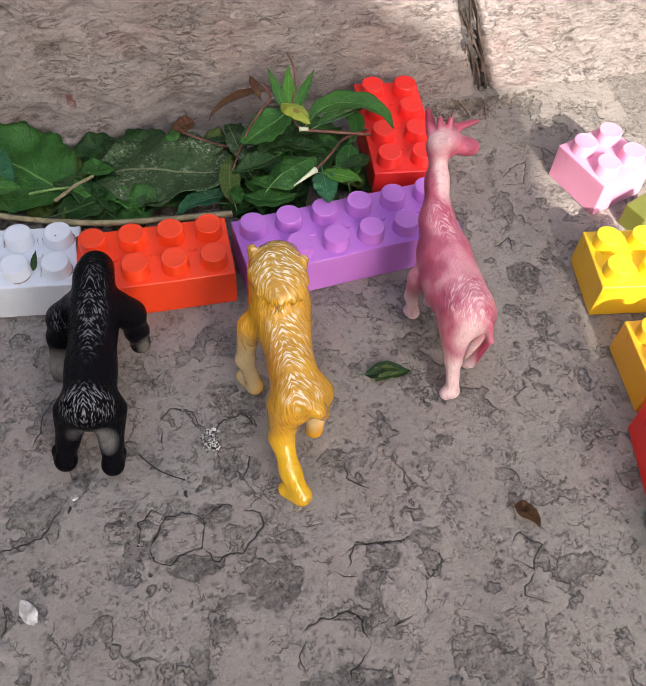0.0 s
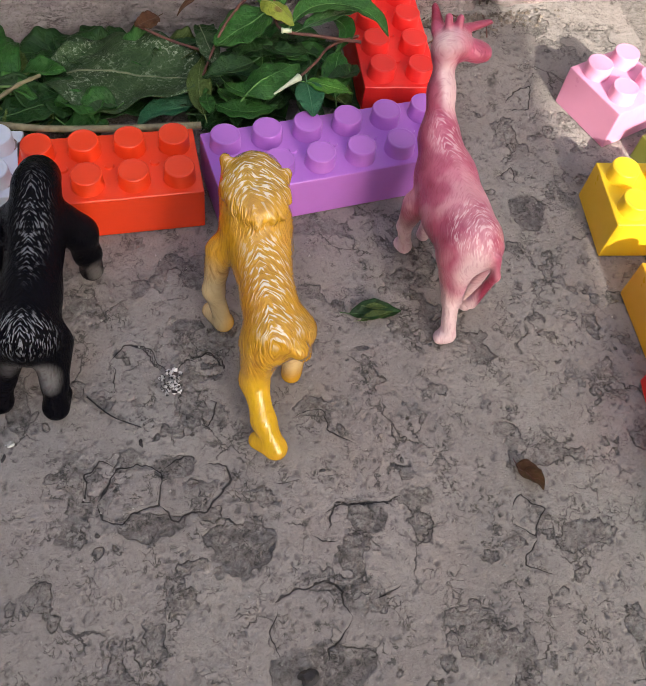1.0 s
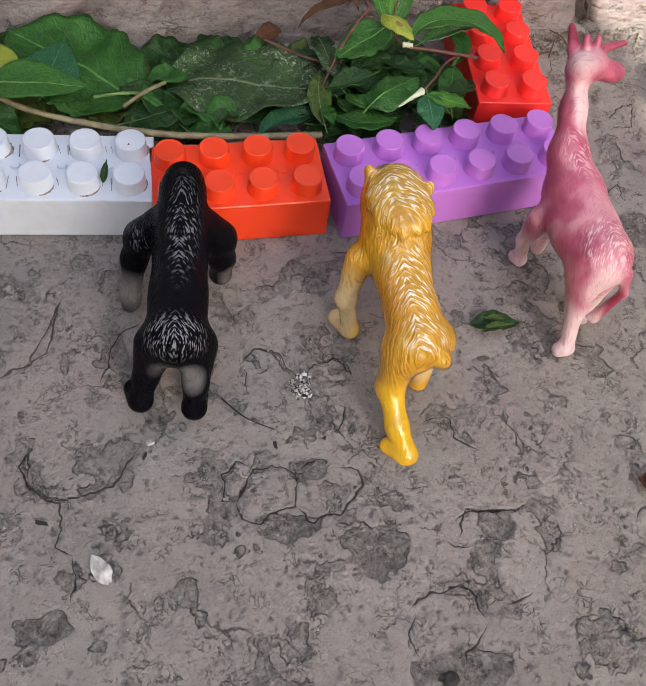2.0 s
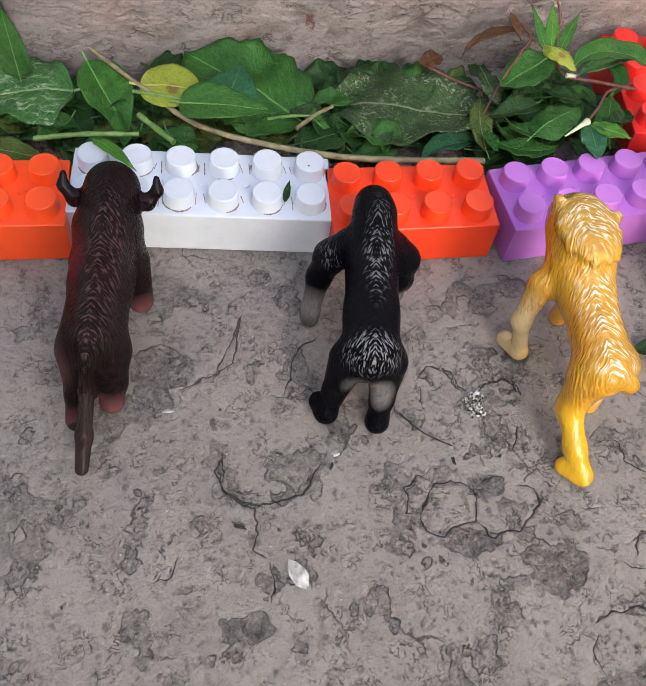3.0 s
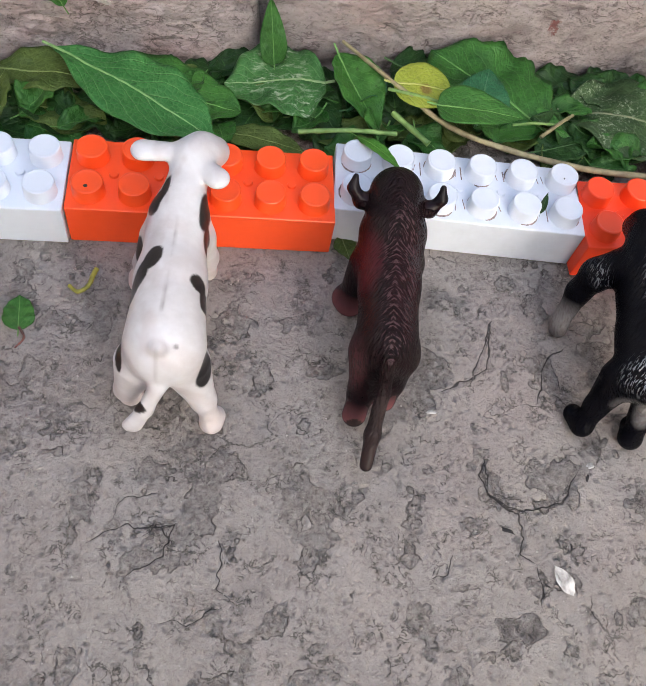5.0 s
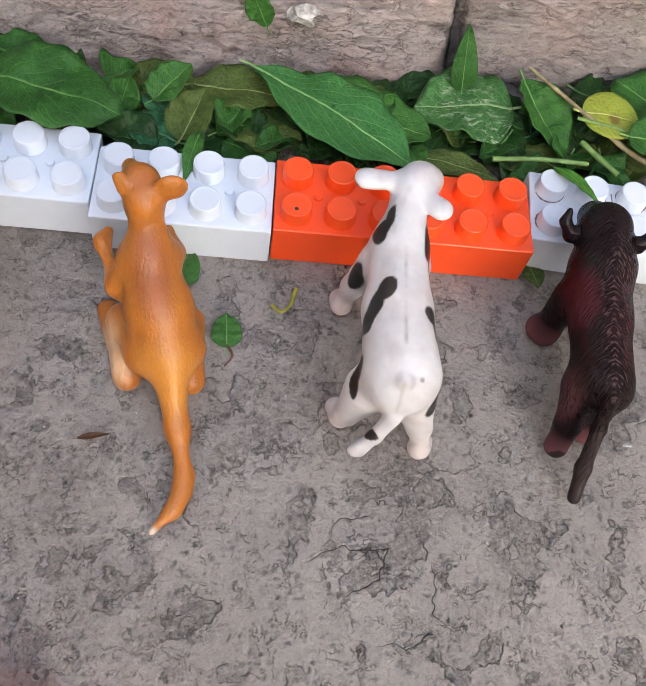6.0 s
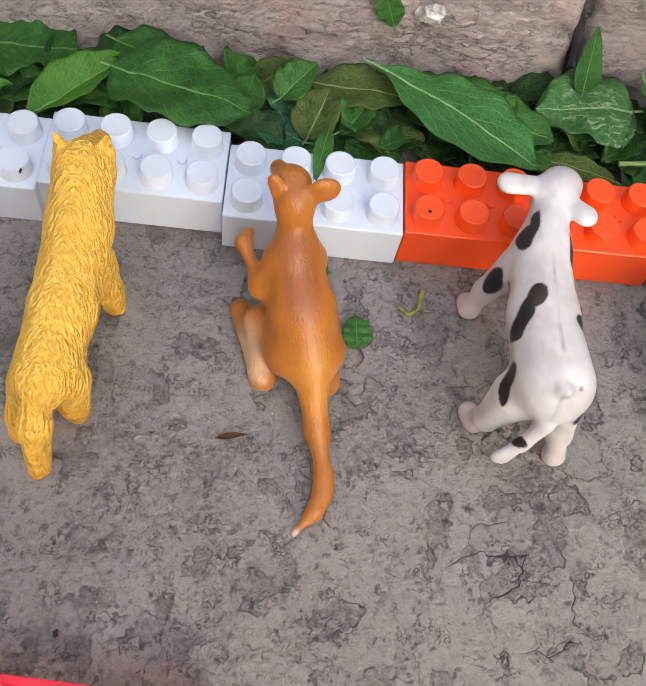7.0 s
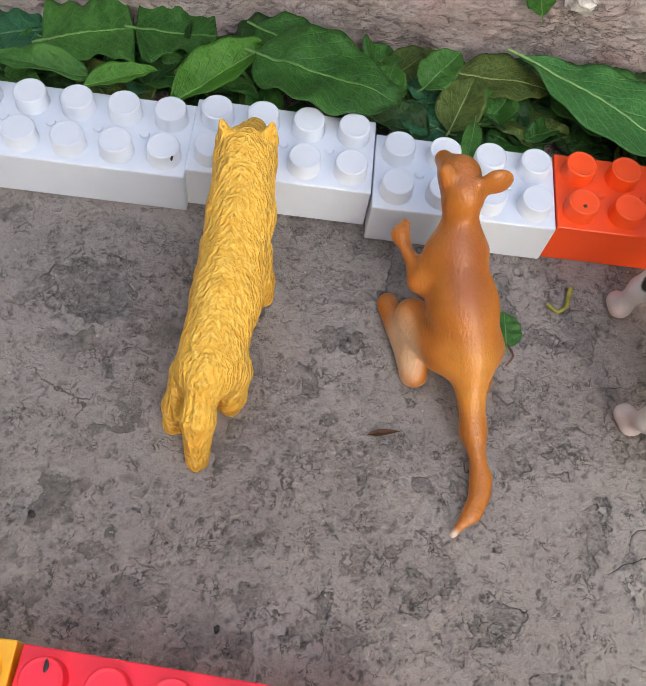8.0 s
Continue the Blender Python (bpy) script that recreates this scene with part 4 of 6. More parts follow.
# highlights of back, rump and mane put into the colour as strokes
def lion_glints(v):
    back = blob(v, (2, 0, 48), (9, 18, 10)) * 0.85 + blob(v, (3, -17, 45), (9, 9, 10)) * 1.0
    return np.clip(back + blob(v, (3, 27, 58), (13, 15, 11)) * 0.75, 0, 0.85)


def lion_fur(v):
    return np.clip((v[:, 2] - 22) / 10, 0.28, 1.0)


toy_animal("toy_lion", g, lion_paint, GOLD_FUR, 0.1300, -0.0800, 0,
           "golden yellow rubber toy lion walking, ridged mane and back", lion_fur, h=0.6, brush_glint=lion_glints)

# giraffe
g = Figure(4.0)
g.limb((-1.5, -10, 39), (-1, 2, 39), 11.2, 10.8)
g.limb((-1, 2, 39), (0.5, 15, 42), 10.8, 10.4)
g.limb((0.5, 15, 43), (2.0, 27, 49), 9.6, 6.6)
g.limb((2.0, 27, 49), (5.0, 37.5, 60), 6.4, 4.1)
g.limb((5.0, 37.5, 60), (7.6, 44.5, 69), 4.0, 3.5)
g.limb((7.8, 45.5, 71), (10.5, 45.0, 72.5), 4.9, 4.8)
g.limb((11, 44.5, 72), (18, 42.5, 70), 4.2, 3.1, k=3)
g.limb((18, 42.5, 70), (20.5, 41.8, 69.5), 3.1, 2.9, k=3)
g.limb((11, 48, 75), (23, 47, 77.5), 2.5, 1.3, (1, 1, 0.6), 1.5)
g.limb((6.5, 50, 74), (7.0, 57, 79), 2.8, 1.2, (1, 1, 0.7), 1.5)
g.limb((8.2, 47.5, 76), (8.4, 49.5, 80), 1.4, 1.3, k=1.5)
g.limb((11.2, 46.5, 76), (12.0, 48.0, 80), 1.4, 1.3, k=1.5)
g.limb((-9, 14, 33), (-8.0, 18, 16), 4.8, 2.8, k=3)
g.limb((-8.0, 18, 16), (-5.6, 18, 4), 2.6, 2.5, k=2)
g.limb((-5.6, 18, 3), (-6.2, 20, 2.8), 2.8, 2.7, k=2)
g.limb((6, 15, 33), (4, 20, 16), 5.2, 2.8, k=3)
g.limb((4, 20, 16), (3.6, 20.6, 4), 2.5, 2.7, k=2)
g.limb((-6, -13, 34), (-6.5, -18, 18), 7.0, 3.4, k=3)
g.limb((-6.5, -18, 18), (-6.8, -23.5, 4), 2.9, 2.6, k=2)
g.limb((-6.8, -23.5, 3), (-9.4, -23.5, 2.8), 3.0, 2.8, k=2)
g.limb((5, -11, 34), (5.0, -12.5, 16), 6.8, 3.1, k=3)
g.limb((5.0, -12.5, 16), (5.2, -13.5, 3.5), 2.6, 2.6, k=2)
g.limb((3.0, -20.5, 41), (3.2, -23, 34), 1.6, 1.4, k=2.0)
g.limb((3.2, -23, 34), (-0.5, -21.5, 18), 1.4, 2.2, k=2.0)


def giraffe_paint(v):
    c = np.tile((0.46, 0.105, 0.180), (len(v), 1))
    cloud = fractal(v[:, 0] + v[:, 2] * 0.6, v[:, 1], 0.10, 3, 19)
    c = mix_paint(c, (0.66, 0.34, 0.39), np.clip((cloud - 0.5) * 6, 0, 1) * 0.7)
    c = mix_paint(c, (0.34, 0.050, 0.105), np.clip((0.44 - cloud) * 7, 0, 1) * 0.7)
    c = mix_paint(c, (0.74, 0.55, 0.57), np.clip((28 - v[:, 2]) / 9, 0, 1))
    c = mix_paint(c, (0.74, 0.54, 0.57), blob(v, (-5, -22, 36), (8, 9, 12)) * 0.9)
    c = mix_paint(c, (0.72, 0.52, 0.54), blob(v, (6, 36, 63), (5.5, 12, 12)) * 0.9)
    c = mix_paint(c, (0.36, 0.06, 0.12), blob(v, (0, 40, 63), (4.5, 14, 14)) * 0.8)
    c = mix_paint(c, (0.76, 0.62, 0.62), blob(v, (9, 45, 73), (8, 6, 6)) * 0.9)
    c = mix_paint(c, (0.36, 0.05, 0.10), blob(v, (20, 47, 77), (9, 3.4, 4)))
    c = mix_paint(c, (0.26, 0.02, 0.05), blob(v, (7, 55, 78), (4.5, 6, 5)))
    c = mix_paint(c, (0.42, 0.12, 0.16), blob(v, (21, 41.5, 69), (3.0, 4, 3.0)) * 0.45)
    c = mix_paint(c, (0.30, 0.035, 0.08), blob(v, (1.4, -24, 27), (2.6, 4, 15)))
    return c


def giraffe_brush(v):
    return np.clip(blob(v, (-2, -13, 49), (12, 12, 9)) * 1.1 + blob(v, (2, 22, 54), (7, 12, 8)) * 0.5, 0, 0.6)


toy_animal("toy_giraffe", g, giraffe_paint, PINK_FUR, 0.2020, -0.0605, 9,
           "pink-red rubber toy giraffe with pale legs and neck", brush_glint=giraffe_brush)

# buffalo
g = Figure(5.0)
g.limb((0, 18, 33), (0, 0, 31), 11.2, 9.6)
g.limb((0, 0, 31), (0, -22, 30), 9.6, 10.4)
g.limb((0, 20, 36), (0, 32, 38), 10.0, 8.5)
g.limb((0, 34, 38), (0, 44, 30), 8.2, 6.2)
for s in (-1, 1):
    g.limb((s * 6, 30, 38), (s * 12, 29, 37), 3.0, 2.7, k=2.0)
    g.limb((s * 12, 29, 37), (s * 15.5, 31, 41), 2.6, 1.9, k=1.5)
    g.limb((s * 15.5, 31, 41), (s * 15.2, 33, 44.5), 1.9, 1.2, k=1.5)
g.limb((-7, 12, 24), (-10, 8, 5), 6.5, 4.6)
g.limb((-10, 8, 5), (-12, 10, 4), 4.6, 4.2)
g.limb((7, 14, 24), (9, 11, 5), 6.5, 4.6)
g.limb((-5, -24, 25), (-5, -32, 13), 6.6, 4.4)
g.limb((-5, -32, 13), (-6, -37, 4.5), 4.2, 4.2, k=3)
g.limb((5, -24, 25), (5, -27, 13), 6.6, 4.4)
g.limb((5, -27, 13), (4, -30, 4.5), 4.2, 4.2, k=3)
g.limb((0, -31, 36), (0, -38, 26), 2.6, 2.3, k=2.0)
g.limb((0, -38, 26), (-1, -48, 15), 2.3, 2.5, k=2.0)
g.limb((-1, -48, 15), (-1.6, -56, 8), 2.6, 2.2, k=2.0)


def buffalo_paint(v):
    c = np.tile((0.010, 0.004, 0.005), (len(v), 1))
    c = mix_paint(c, (0.075, 0.012, 0.018), blob(v, (-8, 4, 34), (7, 15, 14)) * 0.85)
    c = mix_paint(c, (0.020, 0.005, 0.007), blob(v, (4, -2, 40), (9, 26, 12)) * 0.7)
    c = mix_paint(c, (0.110, 0.040, 0.045), blob(v, (-10, -26, 24), (7, 10, 14)) * 0.6)
    c = mix_paint(c, (0.165, 0.062, 0.068), np.clip((15 - v[:, 2]) / 9, 0, 1) * 0.9)
    c = mix_paint(c, (0.012, 0.010, 0.012), np.clip((np.abs(v[:, 0]) - 10) / 2, 0, 1) * (v[:, 1] > 29))
    c = mix_paint(c, (0.03, 0.02, 0.02), (v[:, 1] < -40).astype(float))
    return c


def buffalo_fur(v):
    horn = (np.abs(v[:, 0]) > 9.5) & (v[:, 1] > 27)
    return np.where(horn, 0.0, np.clip((v[:, 2] - 12) / 10, 0.1, 1.0))


# glints along the back put into the colour as pale strokes
def buffalo_glints(v):
    return np.clip(blob(v, (2, -6, 43), (7, 46, 8)) * 0.8, 0, 0.36)


toy_animal("toy_buffalo", g, buffalo_paint, BROWN_FUR, -0.0255, -0.0500, -6.7,
           "dark maroon-brown rubber toy buffalo with curved black horns", buffalo_fur, brush_glint=buffalo_glints)

# cow
g = Figure(4.5)
g.limb((0, 18, 38), (0, -6, 39), 9.8, 10.6)
g.limb((0, -6, 39), (1, -30, 43), 10.6, 12.4)
g.limb((0, 20, 40), (2, 35, 44), 8.5, 6.2)
g.limb((3, 40, 45), (5, 43, 44), 7.2, 6.8)
g.limb((5.5, 43, 44), (9.5, 47, 41), 5.6, 4.8)
g.limb((-1, 40, 47), (-13.5, 38.5, 48), 3.6, 4.2, (1, 1, 0.55), 2.0)
g.limb((4, 37, 46), (11.5, 29, 49), 3.8, 4.2, (1, 1, 0.55), 2.0)
g.limb((-7, 16, 31), (-12, 16, 16), 6.3, 4.0)
g.limb((-12, 16, 16), (-14.5, 15, 4.5), 3.6, 3.4, k=3)
g.limb((-14.5, 15, 4), (-15.5, 17.5, 3.6), 4.0, 3.6, k=2)
g.limb((6.5, 17, 31), (8.5, 21, 15), 6.0, 3.8)
g.limb((8.5, 21, 15), (9, 22, 4.5), 3.5, 3.6)
g.limb((-7, -31, 32), (-11.5, -33, 17), 8.0, 4.2)
g.limb((-11.5, -33, 17), (-12, -29, 5), 3.6, 3.2, k=3)
g.limb((-12, -29, 3.8), (-14, -26, 3.6), 4.2, 3.6, k=2)
g.limb((7, -31, 32), (12.5, -35, 17), 8.0, 4.2)
g.limb((12.5, -35, 17), (15.5, -37, 5), 3.6, 3.2, k=3)
g.limb((15.5, -37.5, 3.8), (16.5, -35, 3.6), 4.0, 3.6, k=2)
g.limb((0, -42, 38), (-4, -45, 28), 2.6, 2.2, k=2.5)
g.limb((-4, -45, 28), (-8, -47, 20), 2.4, 3.2, (1, 0.6, 1), k=2.0)
g.limb((0, -37, 53.2), (1, -37.2, 53.6), 2.0, 1.8, k=2.0)


def cow_paint(v):
    c = np.tile((0.60, 0.59, 0.60), (len(v), 1))
    cloud = fractal(v[:, 0] + v[:, 2], v[:, 1] * 0.7, 0.14, 3, 23)
    c = mix_paint(c, (0.50, 0.455, 0.455), np.clip((cloud - 0.52) * 6, 0, 1) * 0.55)
    c = mix_paint(c, (0.66, 0.50, 0.46), blob(v, (-15, 15, 3), (8, 9, 8)) * 0.8)
    # greyish pink and slightly darker towards the feet
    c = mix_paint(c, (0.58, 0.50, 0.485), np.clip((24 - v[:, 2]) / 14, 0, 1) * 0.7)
    black = (0.012, 0.010, 0.010)
    # the mould's seam along the back, with a little dirt in it
    seam = np.exp(-((v[:, 0] - 0.4 - 0.012 * v[:, 1]) / 0.55) ** 2) * np.clip((v[:, 2] - 42) / 4, 0, 1) * np.clip(2.4 * (fractal(v[:, 1], v[:, 1] * 0.1, 0.22, 2, 41) - 0.32), 0, 1) * (v[:, 1] < 26)
    c = mix_paint(c, (0.24, 0.21, 0.21), seam * 0.75)
    c = mix_paint(c, (0.06, 0.05, 0.05), blob(v, (5.5, -36, 55), (1.3, 1.1, 3)))

    def patch(centre, radius):
        return np.clip(blob(v, centre, radius, 0.11), 0, 1)

    jitter = (fractal(v[:, 0] + 0.7 * v[:, 2], v[:, 1], 0.12, 1, 77) - 0.5)[:, None] * 5.0
    v = v + jitter
    for centre, radius in (((-7.5, 20, 47), (4.0, 4.5, 5)), ((-5.0, 24, 48), (2.0, 5.5, 4)), ((8.5, 19, 43), (2.4, 8, 6)), ((10.5, 10, 40), (2.0, 6, 5)),
                           ((-7.0, -5, 49), (3.0, 4.5, 6)), ((-8.8, -11, 46), (2.0, 6.5, 7)), ((9.0, -11, 47), (3.0, 3.6, 6)), ((10.8, -16, 44), (2.0, 4.5, 6)),
                           ((-12.5, 13, 28), (4, 4, 7)), ((-11.5, -31, 40), (2.6, 6, 6)),
                           ((13, -36, 36), (3.4, 7, 7)), ((-5, -44, 32), (3, 4, 3)), ((-11, -2, 33), (2.4, 10, 5))):
        c = mix_paint(c, black, patch(centre, radius))
    return c


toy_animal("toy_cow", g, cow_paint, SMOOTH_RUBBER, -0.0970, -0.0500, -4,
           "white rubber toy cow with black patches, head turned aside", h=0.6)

# kangaroo
g = Figure(5.0)
g.limb((1, -6, 22), (0, 6, 28), 9.4, 10.4)
g.limb((0, 6, 28), (-1, 20, 37), 10.2, 8.8)
g.limb((0, 21, 38), (0, 30, 48), 7.0, 5.0)
g.limb((0, 31, 53), (0, 36, 54.5), 6.2, 6.0)
g.limb((-1, 38, 53), (-2.5, 45.5, 51), 4.4, 2.9)
g.limb((5.8, 30.5, 56.5), (8.4, 30.5, 58), 4.4, 5.4, (1, 0.4, 1), 1.5)
g.limb((-5.2, 36, 56), (-5.6, 37, 56), 1.9, 1.6, k=1.0)
g.limb((-4.8, 33, 57), (-6.4, 34.5, 60.5), 3.0, 2.2, (1, 0.5, 1), 1.5)
g.limb((-6, 20, 36), (-12, 16, 29), 4.2, 3.0)
g.limb((-12, 16, 29), (-15, 33, 30), 2.6, 1.7)
g.limb((-15, 33, 30), (-12.5, 37, 30), 2.0, 1.6)
g.limb((6, 22, 34), (8, 28, 26), 4.0, 2.8)
g.limb((8, 28, 26), (7, 36, 28), 2.6, 2.0)
g.limb((-6, -4, 18), (-12, 12, 13), 7.5, 5.0)
g.limb((-12, 12, 13), (-13.5, -5, 5), 4.4, 3.6)
g.limb((-13.5, -5, 4), (-17, 22, 3.8), 3.6, 3.8)
g.limb((6, -4, 18), (9, 8, 13), 7.5, 5.0)
g.limb((9, 8, 13), (7.5, -10, 5), 4.4, 3.6)
g.limb((7.5, -10, 4), (10, 18, 3.6), 3.6, 3.6)
g.limb((0.5, -13, 18), (0.5, -28, 8.0), 5.8, 3.3)
g.limb((0.5, -28, 8.0), (0.5, -43, 4.0), 3.3, 2.3)
g.limb((0.5, -43, 4.0), (-1, -48, 3.4), 2.3, 2.1)
g.limb((-1, -48, 3.4), (-4.5, -53, 3.0), 2.1, 1.8)
g.limb((-4.5, -53, 3.0), (-12, -58.5, 2.4), 1.8, 1.2)


def kangaroo_paint(v):
    c = np.tile((0.45, 0.155, 0.024), (len(v), 1))
    c = mix_paint(c, (0.30, 0.085, 0.016), blob(v, (-1, 12, 42), (9, 22, 14)) * 0.9)
    c = mix_paint(c, (0.62, 0.27, 0.045), blob(v, (0, -16, 22), (13, 18, 13)) * 0.7)
    c = mix_paint(c, (0.66, 0.44, 0.26), blob(v, (-16, 3, 9), (7, 15, 14)) * 0.95)
    c = mix_paint(c, (0.32, 0.09, 0.014), blob(v, (0, 34, 58), (7, 10, 7)) * 0.6)
    c = mix_paint(c, (0.62, 0.50, 0.40), blob(v, (-12.5, -59, 3), (3, 3, 3)))
    return c


toy_animal("toy_kangaroo", g, kangaroo_paint, WAXY_RUBBER, -0.1720, -0.0600, 12.6,
           "orange-brown rubber toy kangaroo with a long curved tail")

# wolf
g = Figure(3.5)
g.limb((1, 18, 39), (1.4, -8, 35), 10.2, 9.8)
g.limb((1.4, -8, 35), (0.4, -29, 31), 9.8, 9.9)
g.limb((1, 20, 42), (-0.3, 34, 46), 10.0, 9.5)
g.limb((-0.6, 37, 46), (-0.5, 42, 44), 8.8, 7.2)
g.limb((-0.5, 46, 42), (-0.5, 53, 39), 5.0, 3.8)
g.limb((-6.8, 38, 51), (-8.2, 38.6, 58), 3.4, 0.8, (1, 0.6, 1), 1.5)
g.limb((5.6, 40, 51), (6.6, 40.6, 58), 3.4, 0.8, (1, 0.6, 1), 1.5)
g.limb((-5, 14, 28), (-8, 10, 14), 6.2, 4.4)
g.limb((-8, 10, 14), (-9, 9, 4.5), 4.2, 4.2)
g.limb((6, 14, 28), (8.5, 12, 14), 6.2, 4.4)
g.limb((8.5, 12, 14), (9.5, 12, 4.5), 4.2, 4.2)
g.limb((-5, -30, 25), (-8.5, -36, 14), 6.6, 4.2)
g.limb((-8.5, -36, 14), (-9.5, -38, 4.5), 4.0, 4.0)
g.limb((6, -27, 25), (6.5, -30, 14), 6.8, 4.2)
g.limb((6.5, -30, 14), (6.0, -29, 4.5), 4.0, 4.0)
g.limb((-0.2, -36, 33), (-0.5, -43, 24), 4.4, 4.8, k=1.5)
g.limb((-0.5, -43, 24), (0, -50.5, 9), 4.8, 3.2, k=2)


def wolf_paint(v):
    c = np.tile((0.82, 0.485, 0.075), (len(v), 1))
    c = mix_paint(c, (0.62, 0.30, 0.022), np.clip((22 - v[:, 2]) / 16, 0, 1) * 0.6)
    return c


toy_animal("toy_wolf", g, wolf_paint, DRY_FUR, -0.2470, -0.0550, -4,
           "matt yellow rubber toy wolf with pricked ears", ruffle=1.0, h=0.6, brush_glint=lambda v: np.full(len(v), 0.45))

# ---------------------------------------------------------------- leaves between the bricks and the wall
def stem_material(name, dark, light):
    m = material(name, rough=0.6)
    n = Nodes(m)
    co = n.coords()
    n.colour(n.mix(n.ramp(n.noise(co, 180.0, 4.0, 0.6), (0.35, 0.0), (0.65, 1.0)), dark, light))
    n.normal(n.bump(n.noise(co, 500.0, 3.0), 0.0004, 0.6))
    return m


LEAF = {
    "broad": leaf_material("deep_green_leaf", (0.010, 0.052, 0.009), (0.036, 0.128, 0.021), (0.10, 0.23, 0.06)),
    "mid": leaf_material("green_leaf", (0.018, 0.078, 0.013), (0.052, 0.162, 0.028), (0.13, 0.29, 0.08)),
    "teal": leaf_material("blue_green_leaf", (0.014, 0.078, 0.036), (0.030, 0.125, 0.056), (0.09, 0.23, 0.10)),
    # dark green, lowered further so the heap's gaps read as shade
    "dark": leaf_material("shade_dark_green_leaf", (0.007, 0.027, 0.006), (0.018, 0.058, 0.012), (0.05, 0.12, 0.03)),
    "pale": leaf_material("dusty_green_leaf", (0.024, 0.095, 0.022), (0.055, 0.165, 0.042), (0.22, 0.36, 0.16), 0.42, 0.6),
    "olive": leaf_material("olive_leaf", (0.034, 0.060, 0.011), (0.075, 0.112, 0.024), (0.20, 0.27, 0.09), 0.5),
    "yellow": leaf_material("yellow_green_leaf", (0.21, 0.27, 0.030), (0.31, 0.36, 0.05), (0.42, 0.44, 0.14), 0.45, 0.0, (0.58, 0.55)),
    "faded": leaf_material("faded_dusty_leaf", (0.018, 0.043, 0.014), (0.044, 0.085, 0.030), (0.12, 0.17, 0.08), 0.5, 0.45),
    "bright": leaf_material("bright_green_leaf", (0.034, 0.128, 0.012), (0.066, 0.200, 0.020), (0.16, 0.32, 0.08)),
    "lance": leaf_material("long_green_leaf", (0.024, 0.118, 0.026), (0.045, 0.170, 0.040), (0.24, 0.42, 0.16), 0.4),
    "brown": leaf_material("dry_brown_leaf", (0.060, 0.025, 0.012), (0.130, 0.060, 0.028), (0.10, 0.05, 0.03), 0.6),
    "red": leaf_material("reddish_leaf", (0.060, 0.022, 0.012), (0.085, 0.055, 0.020), (0.15, 0.04, 0.04), 0.5),
}
WORDS = {"broad": "deep green veined leaf", "mid": "fresh green leaf", "teal": "blue-green leaf", "dark": "dark green leaf",
         "pale": "dusty green leaf with pale scratches", "olive": "olive-green wilting leaf", "yellow": "round yellow-green leaf with a brown spot",
         "faded": "faded dusty grey-green leaf", "bright": "bright green leaf", "lance": "long green leaf with a pale midrib",
         "brown": "curled dry brown leaf", "red": "thin reddish leaf"}


